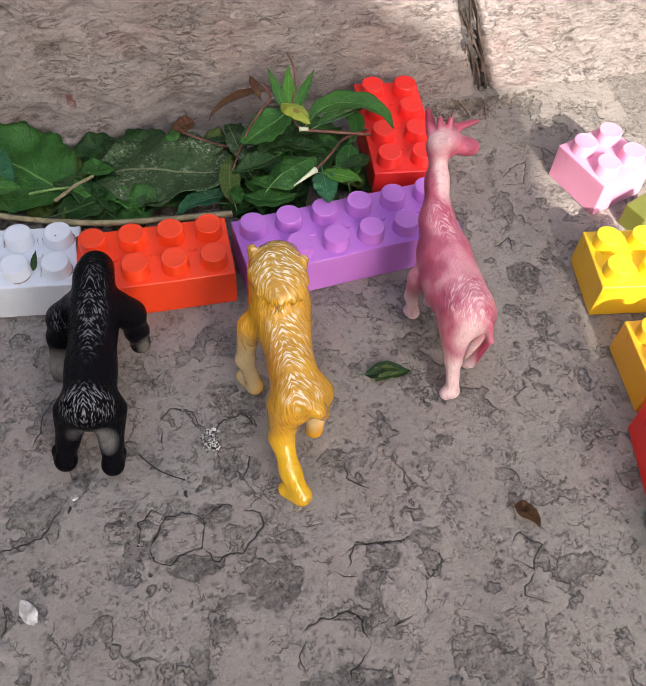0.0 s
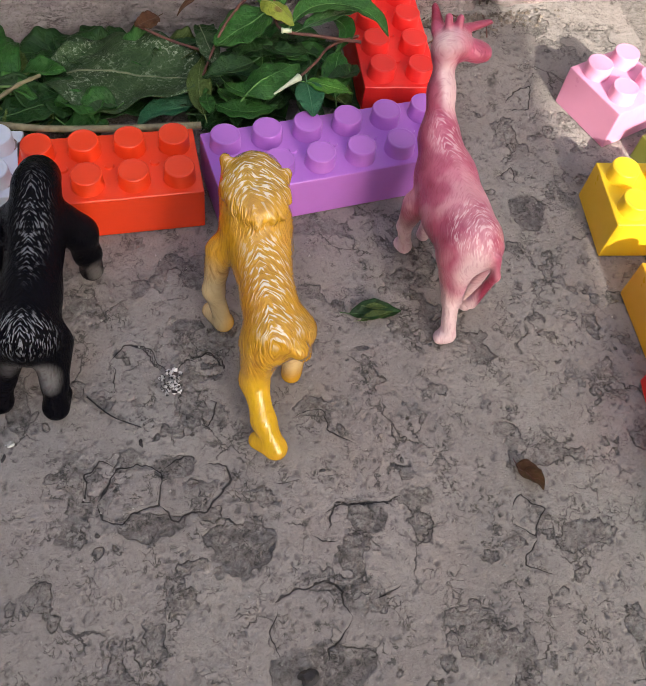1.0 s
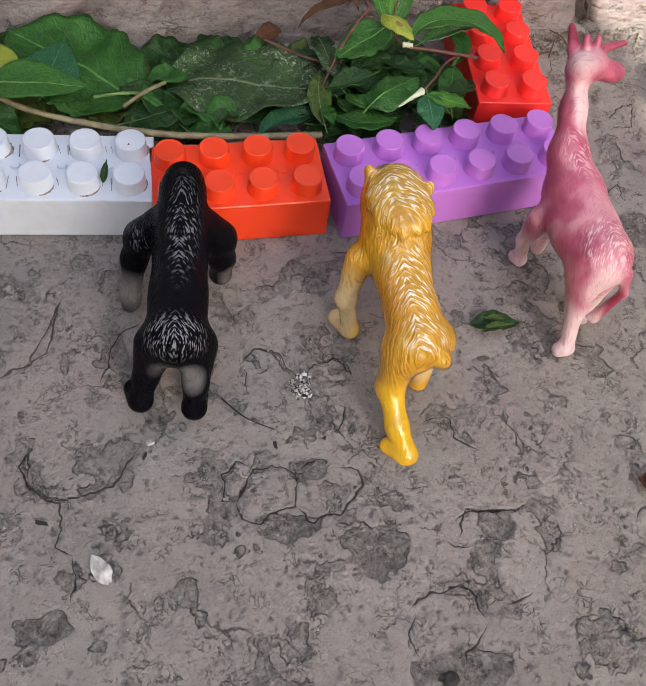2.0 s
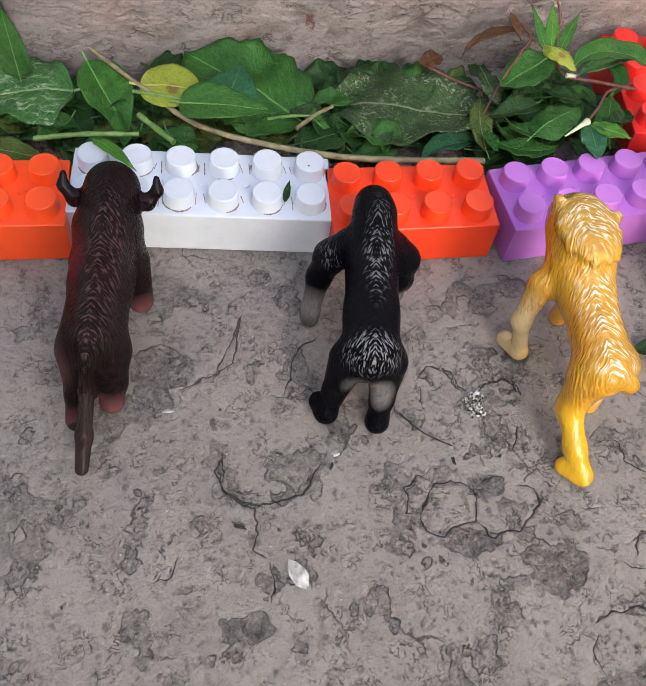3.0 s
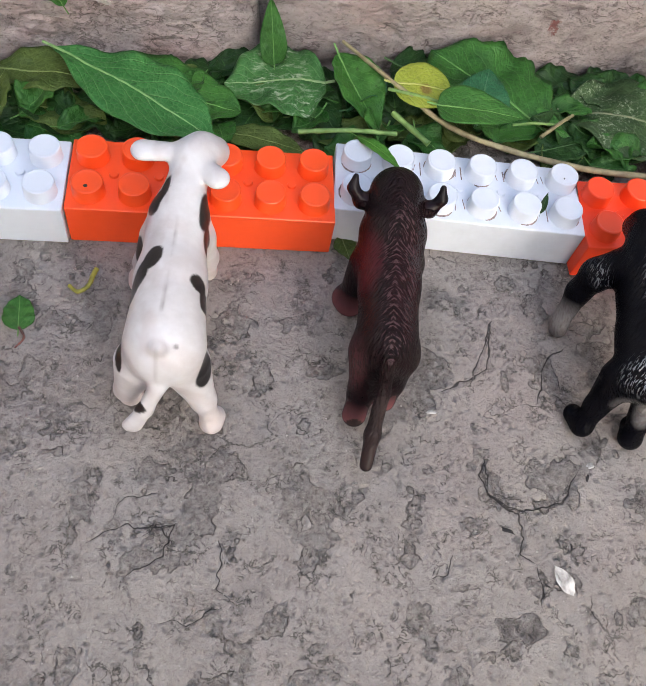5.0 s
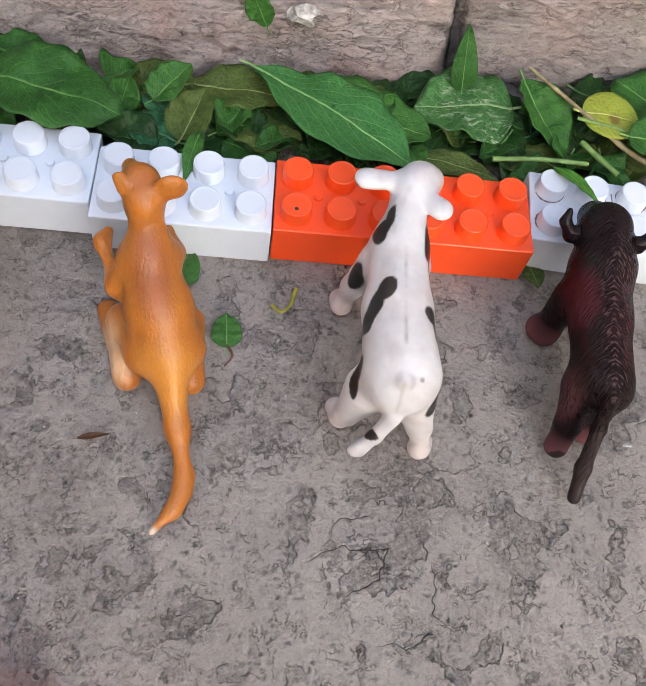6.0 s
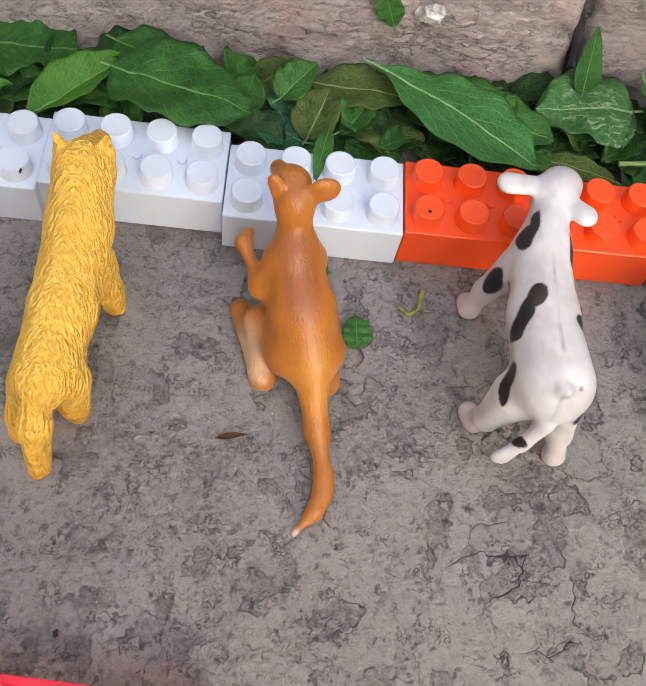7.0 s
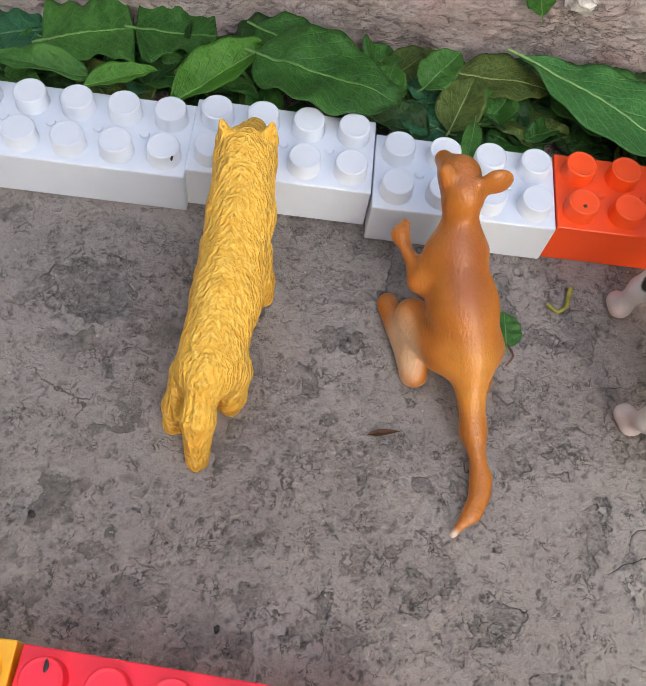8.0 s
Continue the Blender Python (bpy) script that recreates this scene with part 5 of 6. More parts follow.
def leaf_mesh(length, width, kind, shape, fold, bend, wavy, serrate, curl, seed):
    """A leaf blade lying along +y, with folds, waves, a notched edge and real thickness."""
    rng = np.random.RandomState(seed)
    nu, nv = 17, 41
    t, s = np.meshgrid(np.linspace(-1, 1, nu), np.linspace(0, 1, nv), indexing="ij")
    if shape == "long":
        prof = np.sin(np.pi * s ** 0.85) ** 0.9
    elif shape == "narrow":
        prof = np.sin(np.pi * s ** 0.75) ** 1.1
    elif shape == "spoon":
        prof = np.sin(np.pi * np.clip(s, 0, 1) ** 1.3) ** 0.85
    elif shape == "disc":
        prof = np.sqrt(np.clip(1 - (2 * s - 1) ** 2, 0, 1))
    elif shape == "heart":
        prof = np.clip(np.sin(np.pi * np.clip(s, 0, 1) ** 0.55), 0, 1) ** 0.75
    elif shape == "torn":
        prof = np.minimum(1, s / 0.10) ** 0.5 * np.minimum(1, (1 - s) / 0.05) ** 0.5 * (0.90 + 0.10 * np.sin(7 * s + 1))
    else:
        prof = np.clip(np.sin(np.pi * np.clip(s, 0.0, 1) ** 0.72), 0, 1) ** 0.62
    ragged = 1 + 0.03 * np.sin(s * 11 + seed) + 0.015 * np.sin(s * 29 + 2 * seed)
    if serrate:
        ragged = ragged + 0.07 * np.abs(np.sin(s * 34)) * np.abs(t) ** 3
    half = width / 2 * prof * ragged
    x = t * half
    y = s * length
    z = fold * np.abs(t) * half * 0.8 - fold * half * 0.25
    z += curl * length * (4 * s * (1 - s))
    if shape in ("disc", "heart"):
        z -= width * 0.027 * np.sin(s * 26 + seed) * np.abs(t)
        half = half / ragged
        x = t * half
    z += wavy * width * 0.10 * np.sin(s * 9 + 3 * t + seed) * (0.3 + np.abs(t))
    z += width * 0.03 * np.sin(s * 26 + seed) * np.abs(t)
    z += (rng.rand(nu, nv) - 0.5) * width * 0.008
    crumple = fractal(x / width + seed * 3.1, y / width + seed * 1.7, 2.6, 3, 400 + seed % 5) - 0.5
    z += crumple * width * (0.05 + 0.12 * wavy)
    ang = bend * s
    yy = np.where(abs(bend) > 1e-3, length * np.sin(ang) / (bend if abs(bend) > 1e-3 else 1), y)
    xx = length * (1 - np.cos(ang)) / bend if abs(bend) > 1e-3 else 0
    px, py = xx + x * np.cos(ang), yy - x * np.sin(ang)
    top = np.column_stack([px.ravel(), py.ravel(), z.ravel()])
    low = top - np.array([0, 0, 0.00035])
    i, j = np.meshgrid(np.arange(nu - 1), np.arange(nv - 1), indexing="ij")
    a = (i * nv + j).ravel()
    f = np.column_stack([a, a + nv, a + nv + 1, a + 1])
    n = len(top)
    rim = [k * nv for k in range(nu)] + [(nu - 1) * nv + k for k in range(1, nv)] + [k * nv + nv - 1 for k in range(nu - 2, -1, -1)] + list(range(nv - 2, 0, -1))
    side = [[rim[k], rim[k] + n, rim[(k + 1) % len(rim)] + n, rim[(k + 1) % len(rim)]] for k in range(len(rim))]
    faces = np.vstack([f, f[:, ::-1] + n, side])
    me = mesh_from("leaf", np.vstack([top, low]), faces)
    uv = me.uv_layers.new(name="UVMap")
    idx = np.empty(len(me.loops), np.int32)
    me.loops.foreach_get("vertex_index", idx)
    uvs = np.column_stack([(t * 0.5 + 0.5).ravel(), s.ravel()])
    uv.data.foreach_set("uv", uvs[idx % n].astype(np.float32).ravel())
    me.materials.append(LEAF[kind])
    ridge = top.reshape(nu, nv, 3)[nu // 2]
    return me, ridge


RIB = {}


def rib_mesh(ridge, thick, stalk):
    """The raised midrib of a leaf, running on into a short stalk."""
    back = ridge[0] - (ridge[1] - ridge[0]) / np.linalg.norm(ridge[1] - ridge[0]) * stalk
    line = np.vstack([[back], [(back + ridge[0]) / 2], ridge[:-2]])
    n, k = len(line), 6
    r = thick * np.linspace(1.15, 0.25, n)
    ang = np.linspace(0, 2 * np.pi, k, endpoint=False)
    side = np.stack([np.cos(ang), np.zeros(k), np.sin(ang) * 0.8], 1)
    verts = (line[:, None, :] + side[None] * r[:, None, None]).reshape(-1, 3)
    i, j = np.meshgrid(np.arange(n - 1), np.arange(k), indexing="ij")
    a, b = (i * k + j).ravel(), (i * k + (j + 1) % k).ravel()
    return mesh_from("midrib", verts, np.column_stack([a, b, b + k, a + k]))


VEIN = {"broad": ((0.06, 0.15, 0.035), (0.11, 0.24, 0.06)), "mid": ((0.09, 0.20, 0.05), (0.15, 0.30, 0.08)), "teal": ((0.05, 0.14, 0.07), (0.09, 0.21, 0.10)),
        "dark": ((0.03, 0.08, 0.02), (0.06, 0.13, 0.04)), "pale": ((0.14, 0.23, 0.10), (0.26, 0.36, 0.18)), "olive": ((0.13, 0.17, 0.06), (0.22, 0.28, 0.10)),
        "yellow": ((0.28, 0.30, 0.08), (0.40, 0.42, 0.13)), "faded": ((0.10, 0.12, 0.07), (0.17, 0.19, 0.11)), "bright": ((0.10, 0.25, 0.04), (0.17, 0.35, 0.08)),
        "lance": ((0.14, 0.28, 0.09), (0.25, 0.42, 0.16)), "brown": ((0.06, 0.03, 0.02), (0.11, 0.06, 0.03)), "red": ((0.09, 0.03, 0.02), (0.16, 0.05, 0.04))}
COUNT = [0]


def leaf(base, tip, width, kind, shape="round", fold=0.15, bend=0.0, wavy=0.3, serrate=False, curl=0.04, tilt=0.0, words="", face=(0, 0, 1), plain=False, stalk=0.004):
    """A leaf from its stalk end to its tip."""
    COUNT[0] += 1
    base, tip = Vector(base), Vector(tip)
    d = tip - base
    me, ridge = leaf_mesh(d.length, width, kind, shape, fold, bend, wavy, serrate, curl, COUNT[0])
    y = d.normalized()
    side = y.cross(Vector(face)).normalized()
    m = Matrix((side, y, side.cross(y))).transposed().to_4x4()
    if abs(bend) > 1e-3:
        m = m @ pose(0, 0, 0, 0, 0, math.degrees(bend / 2))
    ob = new("leaf", me) if plain else new("leaf")
    tagged(ob, words or WORDS[kind] + " by the wall", "leaf", "loose leaves")
    if not plain:
        part("blade", me, None, ob)
        if kind not in RIB:
            RIB[kind] = stem_material(kind + "_midrib", *VEIN[kind])
        part("midrib", rib_mesh(ridge, min(0.0006, width * 0.022), min(stalk, 0.2 * d.length)), RIB[kind], ob, "paler raised midrib")
    ob.matrix_basis = Matrix.Translation(base) @ m @ pose(0, 0, 0, 0, tilt, 0)
    return ob


# bed of filler leaves underneath, coloured dark to stand for shaded gaps
rng = random.Random(4)
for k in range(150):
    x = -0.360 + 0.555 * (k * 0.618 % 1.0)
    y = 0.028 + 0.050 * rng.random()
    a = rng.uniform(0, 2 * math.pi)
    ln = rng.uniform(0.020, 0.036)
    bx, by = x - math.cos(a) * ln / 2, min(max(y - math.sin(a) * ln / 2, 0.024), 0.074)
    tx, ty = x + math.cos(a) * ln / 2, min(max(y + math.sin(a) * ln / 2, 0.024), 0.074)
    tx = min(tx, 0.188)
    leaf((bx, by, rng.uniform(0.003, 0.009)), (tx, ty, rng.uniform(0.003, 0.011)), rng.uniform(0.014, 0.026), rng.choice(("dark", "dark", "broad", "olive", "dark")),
         fold=rng.uniform(0.0, 0.5), wavy=0.6, words="low filler leaf, coloured dark for shaded gaps in the heap", plain=True)
for k in range(34):
    x, y = rng.uniform(0.122, 0.186), rng.uniform(0.020, 0.062)
    a = rng.uniform(0, 2 * math.pi)
    ln = rng.uniform(0.012, 0.022)
    lift = rng.uniform(0.008, 0.020)
    leaf((x, y, lift), (min(x + math.cos(a) * ln, 0.190), min(y + math.sin(a) * ln, 0.072), lift + rng.uniform(-0.004, 0.005)), rng.uniform(0.006, 0.012),
         rng.choice(("dark", "dark", "dark", "broad")), rng.choice(("long", "narrow")), fold=rng.uniform(0.1, 0.8), bend=rng.uniform(-1.2, 1.2), words="small wilted leaf of a green sprig")

for k in range(12):
    x, y = rng.uniform(0.128, 0.186), rng.uniform(0.024, 0.060)
    a = rng.uniform(0, 2 * math.pi)
    ln = rng.uniform(0.016, 0.026)
    lift = rng.uniform(0.016, 0.030)
    leaf((x, y, lift), (min(max(x + math.cos(a) * ln, 0.122), 0.190), min(max(y + math.sin(a) * ln, 0.018), 0.070), lift + rng.uniform(-0.005, 0.004)), rng.uniform(0.006, 0.0115),
         rng.choice(("broad", "dark", "dark", "dark")), "long", fold=rng.uniform(0.3, 0.9), bend=rng.choice((-1, 1)) * rng.uniform(0.8, 2.4), curl=rng.uniform(0.0, 0.14),
         words="curled glossy leaf of a green sprig")

# crumpled leaves between the large ones
for k in range(52):
    x = -0.352 + 0.480 * ((k + 0.5) * 0.618 % 1.0)
    y = rng.uniform(0.024, 0.062)
    a = rng.uniform(0, 2 * math.pi)
    ln = rng.uniform(0.016, 0.030)
    tx, ty = x + math.cos(a) * ln, min(max(y + math.sin(a) * ln, 0.022), 0.070)
    leaf((x, y, rng.uniform(0.007, 0.014)), (tx, ty, rng.uniform(0.008, 0.017)), rng.uniform(0.009, 0.019), rng.choice(("broad", "mid", "olive", "dark", "broad", "teal")),
         rng.choice(("long", "round", "heart")), fold=rng.uniform(0.3, 1.1), bend=rng.uniform(-0.7, 0.7), wavy=rng.uniform(0.6, 1.1), curl=rng.uniform(0.02, 0.12),
         words="crumpled green leaf in the heap by the wall")

# the heap, from the far end of the row to the sprig
leaf((-0.3261, 0.0600, 0.010), (-0.3526, 0.0464, 0.014), 0.0392, "teal")
leaf((-0.3270, 0.0470, 0.018), (-0.2945, 0.0555, 0.020), 0.0340, "mid", "torn", fold=0.12, wavy=0.25, curl=0.02, words="large torn green leaf, one half, by the wall")
leaf((-0.2940, 0.0560, 0.019), (-0.2640, 0.0600, 0.016), 0.0330, "broad", "torn", fold=0.15, wavy=0.35, curl=0.03, words="large torn green leaf with a pale ragged edge")
leaf((-0.2960, 0.0400, 0.013), (-0.2640, 0.0420, 0.012), 0.0200, "broad", "long", fold=0.5, words="green leaf folded under a torn one")
leaf((-0.3060, 0.0285, 0.021), (-0.3440, 0.0325, 0.022), 0.0120, "mid", fold=0.9, wavy=0.9, words="green leaf with a curled pale edge on the heap")
leaf((-0.3067, 0.0231, 0.022), (-0.2822, 0.0341, 0.022), 0.0102, "bright", "long", fold=0.8)
leaf((-0.2767, 0.0250, 0.016), (-0.2422, 0.0545, 0.022), 0.0188, "bright", "long", fold=0.9)
leaf((-0.2449, 0.0427, 0.010), (-0.2301, 0.0617, 0.018), 0.0291, "dark")
leaf((-0.2750, 0.0499, 0.015), (-0.3015, 0.0577, 0.012), 0.0391, "dark")
leaf((-0.2575, 0.0500, 0.014), (-0.2309, 0.0594, 0.022), 0.0309, "dark")
leaf((-0.2480, 0.0440, 0.026), (-0.1940, 0.0285, 0.024), 0.0370, "broad", wavy=0.4, curl=0.05, words="broad green leaf lying over a white brick's studs")
leaf((-0.2490, 0.0610, 0.022), (-0.2180, 0.0480, 0.024), 0.0220, "broad", wavy=0.5, curl=0.02, words="green leaf with a nibbled edge by the wall")
leaf((-0.2107, 0.0484, 0.016), (-0.1929, 0.0391, 0.010), 0.0240, "broad")
leaf((-0.1743, 0.0290, 0.012), (-0.1942, 0.0350, 0.014), 0.0215, "teal")
leaf((-0.1850, 0.0420, 0.020), (-0.1715, 0.0575, 0.025), 0.0150, "mid", fold=0.5)
leaf((-0.1738, 0.0280, 0.014), (-0.1653, 0.0500, 0.020), 0.0182, "olive", fold=0.7)
leaf((-0.1728, 0.0575, 0.014), (-0.1318, 0.0539, 0.014), 0.0229, "olive", "long")
leaf((-0.1612, 0.0443, 0.009), (-0.1267, 0.0348, 0.010), 0.0210, "olive", wavy=0.9)
leaf((-0.1330, 0.0560, 0.012), (-0.0745, 0.0400, 0.014), 0.0370, "mid", wavy=0.15)
leaf((-0.1491, 0.0626, 0.022), (-0.0848, 0.0205, 0.020), 0.0340, "lance", "spoon", fold=0.15, wavy=0.12)
leaf((-0.0400, 0.0580, 0.017), (-0.0815, 0.0540, 0.015), 0.0385, "pale", wavy=0.45)
leaf((-0.0830, 0.0326, 0.012), (-0.0478, 0.0209, 0.014), 0.0132, "olive", "long")
leaf((-0.0518, 0.0661, 0.010), (-0.0356, 0.0375, 0.009), 0.0232, "dark")
leaf((-0.0348, 0.0707, 0.020), (-0.0187, 0.0371, 0.012), 0.0208, "mid", "long", fold=0.9)
leaf((-0.0612, 0.0640, 0.018), (-0.0640, 0.0735, 0.043), 0.0110, "broad", "heart", curl=0.0, face=(0.1, -1, 0.2), words="bright green leaf upright against the wall")
leaf((-0.0100, 0.0740, 0.014), (0.0089, 0.0642, 0.012), 0.0240, "dark", serrate=True)
leaf((0.0530, 0.0430, 0.012), (0.0050, 0.0740, 0.022), 0.0470, "broad", serrate=True, wavy=0.3, words="large deep green leaf with a toothed edge")
leaf((-0.0135, 0.0520, 0.0235), (0.0105, 0.0495, 0.0235), 0.0250, "yellow", "disc", fold=0.05, wavy=0.05)
leaf((0.0190, 0.0340, 0.024), (0.0275, 0.0605, 0.026), 0.0235, "teal", "heart", fold=0.1, wavy=0.08)
leaf((0.0020, 0.0375, 0.0275), (0.0360, 0.0315, 0.0285), 0.0205, "mid", "heart", fold=0.2, wavy=0.12)
leaf((0.0477, 0.0313, 0.010), (0.0760, 0.0366, 0.012), 0.0166, "dark")
leaf((0.0758, 0.0600, 0.005), (0.1049, 0.0660, 0.012), 0.0204, "faded")
leaf((0.0660, 0.0560, 0.010), (0.1345, 0.0390, 0.015), 0.0450, "faded", wavy=0.5)
leaf((0.0800, 0.0338, 0.010), (0.0640, 0.0443, 0.014), 0.0200, "dark")
leaf((0.1233, 0.0263, 0.010), (0.1588, 0.0192, 0.010), 0.0203, "dark")
leaf((0.1328, 0.0359, 0.006), (0.1247, 0.0620, 0.010), 0.0260, "faded")
# the sprig
SPRIG = "small green leaf of a wilted sprig"
leaf((0.1560, 0.0530, 0.036), (0.1330, 0.0415, 0.030), 0.0175, "broad", words=SPRIG)
leaf((0.1510, 0.0470, 0.019), (0.1780, 0.0440, 0.020), 0.0190, "dark", words=SPRIG)
leaf((0.1650, 0.0475, 0.035), (0.2125, 0.0355, 0.034), 0.0125, "mid", "long", fold=0.5, bend=2.3, curl=0.06, words="bright green hooked leaf of a wilted sprig")
leaf((0.1690, 0.0470, 0.032), (0.1990, 0.0560, 0.033), 0.0080, "pale", "long", fold=0.6, bend=0.5, curl=0.03, words="pale underside of a leaf on a wilted sprig")
leaf((0.1540, 0.0590, 0.037), (0.1650, 0.0445, 0.036), 0.0095, "yellow", "long", curl=0.14, fold=-0.6, words="plump yellowish bud leaf of a wilted sprig")
leaf((0.1590, 0.0540, 0.034), (0.1720, 0.0720, 0.044), 0.0050, "mid", "narrow", words=SPRIG)
leaf((0.1570, 0.0540, 0.034), (0.1600, 0.0750, 0.046), 0.0060, "bright", "narrow", words=SPRIG)
leaf((0.1560, 0.0540, 0.034), (0.1500, 0.0740, 0.046), 0.0050, "mid", "narrow", words=SPRIG)
leaf((0.1481, 0.0700, 0.036), (0.1188, 0.0600, 0.030), 0.0050, "red", "narrow", bend=-1.2, words="thin reddish drooping leaf of a sprig")
leaf((0.1420, 0.0740, 0.042), (0.1455, 0.0620, 0.037), 0.0040, "red", "narrow", words="small crimson young leaf of a sprig")
leaf((0.1421, 0.0170, 0.028), (0.1650, 0.0300, 0.029), 0.0150, "broad", curl=0.08, fold=-0.3, words="round glossy leaf of a wilted sprig")
leaf((0.1352, 0.0280, 0.024), (0.1610, 0.0200, 0.027), 0.0080, "mid", "long", bend=-1.9, fold=0.6, words="curled green leaf of a wilted sprig")
leaf((0.1310, 0.0230, 0.018), (0.1560, 0.0150, 0.022), 0.0110, "broad", "long", bend=-1.3, fold=0.4, words="curled green leaf of a wilted sprig")
leaf((0.1400, 0.0400, 0.024), (0.1620, 0.0400, 0.026), 0.0120, "dark", "long", bend=1.6, fold=0.5, words="curled dark leaf of a wilted sprig")
leaf((0.1656, 0.0190, 0.030), (0.1654, 0.0040, 0.0268), 0.0110, "teal", words="round blue-green leaf drooping over a purple stud")
leaf((0.1650, 0.0190, 0.030), (0.1832, 0.0140, 0.0275), 0.0085, "bright", "long", words=SPRIG)
leaf((0.1784, 0.0200, 0.020), (0.1846, 0.0419, 0.026), 0.0120, "broad", "long", bend=0.4, words=SPRIG)
leaf((0.1260, 0.0200, 0.016), (0.1290, 0.0480, 0.020), 0.0100, "olive", "long", bend=0.5, words="upright olive leaf of a wilted sprig")
leaf((0.1300, 0.0560, 0.026), (0.1330, 0.0380, 0.024), 0.0090, "faded", words="small dusty leaf of a wilted sprig")
leaf((0.1137, 0.0665, 0.026), (0.1038, 0.0620, 0.025), 0.0090, "brown", words="small dry brown leaf at a twig's end")
# leaves away from the heap
leaf((-0.1667, -0.0125, 0.001), (-0.1750, -0.0353, 0.002), 0.0150, "mid", "long", fold=0.2, curl=0.02, words="green leaf caught under a white brick")
leaf((-0.0353, -0.0085, 0.001), (-0.0325, -0.0200, 0.002), 0.0090, "olive", "long", curl=0.02, words="olive leaf caught under the bricks")
leaf((-0.1512, -0.0530, 0.001), (-0.1520, -0.0395, 0.002), 0.0110, "mid", curl=0.05, words="small round green leaf on the concrete")
leaf((-0.1430, 0.0700, 0.035), (-0.1500, 0.0690, 0.053), 0.0110, "mid", "long", curl=0.0, face=(0, -1, 0), words="small green leaf stuck to the wall")
leaf((0.1660, -0.0705, 0.002), (0.1850, -0.0722, 0.002), 0.0085, "dark", "long", fold=0.8, words="small folded dark leaf on the concrete")
leaf((0.1690, -0.0745, 0.003), (0.1815, -0.0732, 0.004), 0.0036, "olive", "narrow", fold=0.9, words="yellowish curled edge of a leaf on the concrete")
leaf((0.1720, -0.0695, 0.004), (0.1800, -0.0712, 0.004), 0.0026, "olive", "narrow", fold=0.9, words="yellowish curled edge of a leaf on the concrete")
leaf((0.2087, -0.1364, 0.001), (0.2142, -0.1468, 0.003), 0.0062, "red", fold=1.3, wavy=1.2, curl=0.1, words="small curled red-brown leaf on the concrete")
leaf((-0.1983, -0.0893, 0.001), (-0.1874, -0.0872, 0.001), 0.0022, "red", "narrow", fold=0.5, words="thin dry reddish sliver on the concrete")
leaf((0.0390, -0.0090, 0.0205), (0.0412, -0.0030, 0.0262), 0.0028, "dark", "narrow", words="dark green snippet between two studs")
leaf((-0.0310, 0.0200, 0.0262), (-0.0146, 0.0027, 0.0266), 0.0052, "bright", "narrow", curl=0.10, words="green blade lying across white studs")
leaf((-0.1655, 0.0290, 0.0200), (-0.1705, 0.0030, 0.0185), 0.0070, "mid", "narrow", curl=0.12, words="green blade hanging between white studs")


# ---------------------------------------------------------------- stems and twigs
STRAW = stem_material("straw_stem", (0.16, 0.13, 0.07), (0.34, 0.30, 0.17))
GREEN_STEM = stem_material("green_stem", (0.09, 0.18, 0.04), (0.20, 0.32, 0.10))
RED_STEM = stem_material("red_brown_stem", (0.08, 0.03, 0.025), (0.18, 0.07, 0.05))
PALE_BUD = stem_material("pale_bud", (0.45, 0.50, 0.35), (0.62, 0.66, 0.50))
BLACK_BIT = stem_material("black_debris", (0.012, 0.010, 0.010), (0.030, 0.024, 0.022))


def stem(name, mat, points, radius, end, label, category="stem"):
    """A tapering round stem through the points."""
    cu = bpy.data.curves.new(name, "CURVE")
    cu.dimensions = "3D"
    sp = cu.splines.new("POLY")
    pts = [Vector(p) for p in points]
    fine = []
    for k in range(len(pts) - 1):
        p0, p1, p2, p3 = pts[max(k - 1, 0)], pts[k], pts[k + 1], pts[min(k + 2, len(pts) - 1)]
        for q in range(6):
            u = q / 6
            fine.append(0.5 * (2 * p1 + (p2 - p0) * u + (2 * p0 - 5 * p1 + 4 * p2 - p3) * u * u + (3 * p1 - p0 - 3 * p2 + p3) * u ** 3))
    fine.append(pts[-1])
    sp.points.add(len(fine) - 1)
    for k, p in enumerate(fine):
        sp.points[k].co = (*p, 1)
        sp.points[k].radius = radius + (end - radius) * k / (len(fine) - 1) + 0.12 * radius * math.sin(k * 2.3)
    cu.bevel_depth = 1.0
    cu.bevel_resolution = 2
    cu.use_fill_caps = True
    tmp = bpy.data.objects.new("tmp", cu)
    me = bpy.data.meshes.new_from_object(tmp)
    bpy.data.objects.remove(tmp)
    me.materials.clear()
    me.materials.append(mat)
    return tagged(new(name, me), label, category)


stem("twig", STRAW, [(-0.0330, 0.0735, 0.024), (-0.0103, 0.0482, 0.024), (0.0133, 0.0290, 0.021), (0.0647, 0.0175, 0.0165), (0.1240, 0.0150, 0.015)], 0.0007, 0.0015,
     "long straw-coloured stalk lying behind the bricks", "twig")
stem("stem", GREEN_STEM, [(-0.0530, 0.0252, 0.0215), (-0.0340, 0.0262, 0.0225), (-0.0140, 0.0266, 0.0215)], 0.0010, 0.0009, "straight green leaf stalk on the heap")
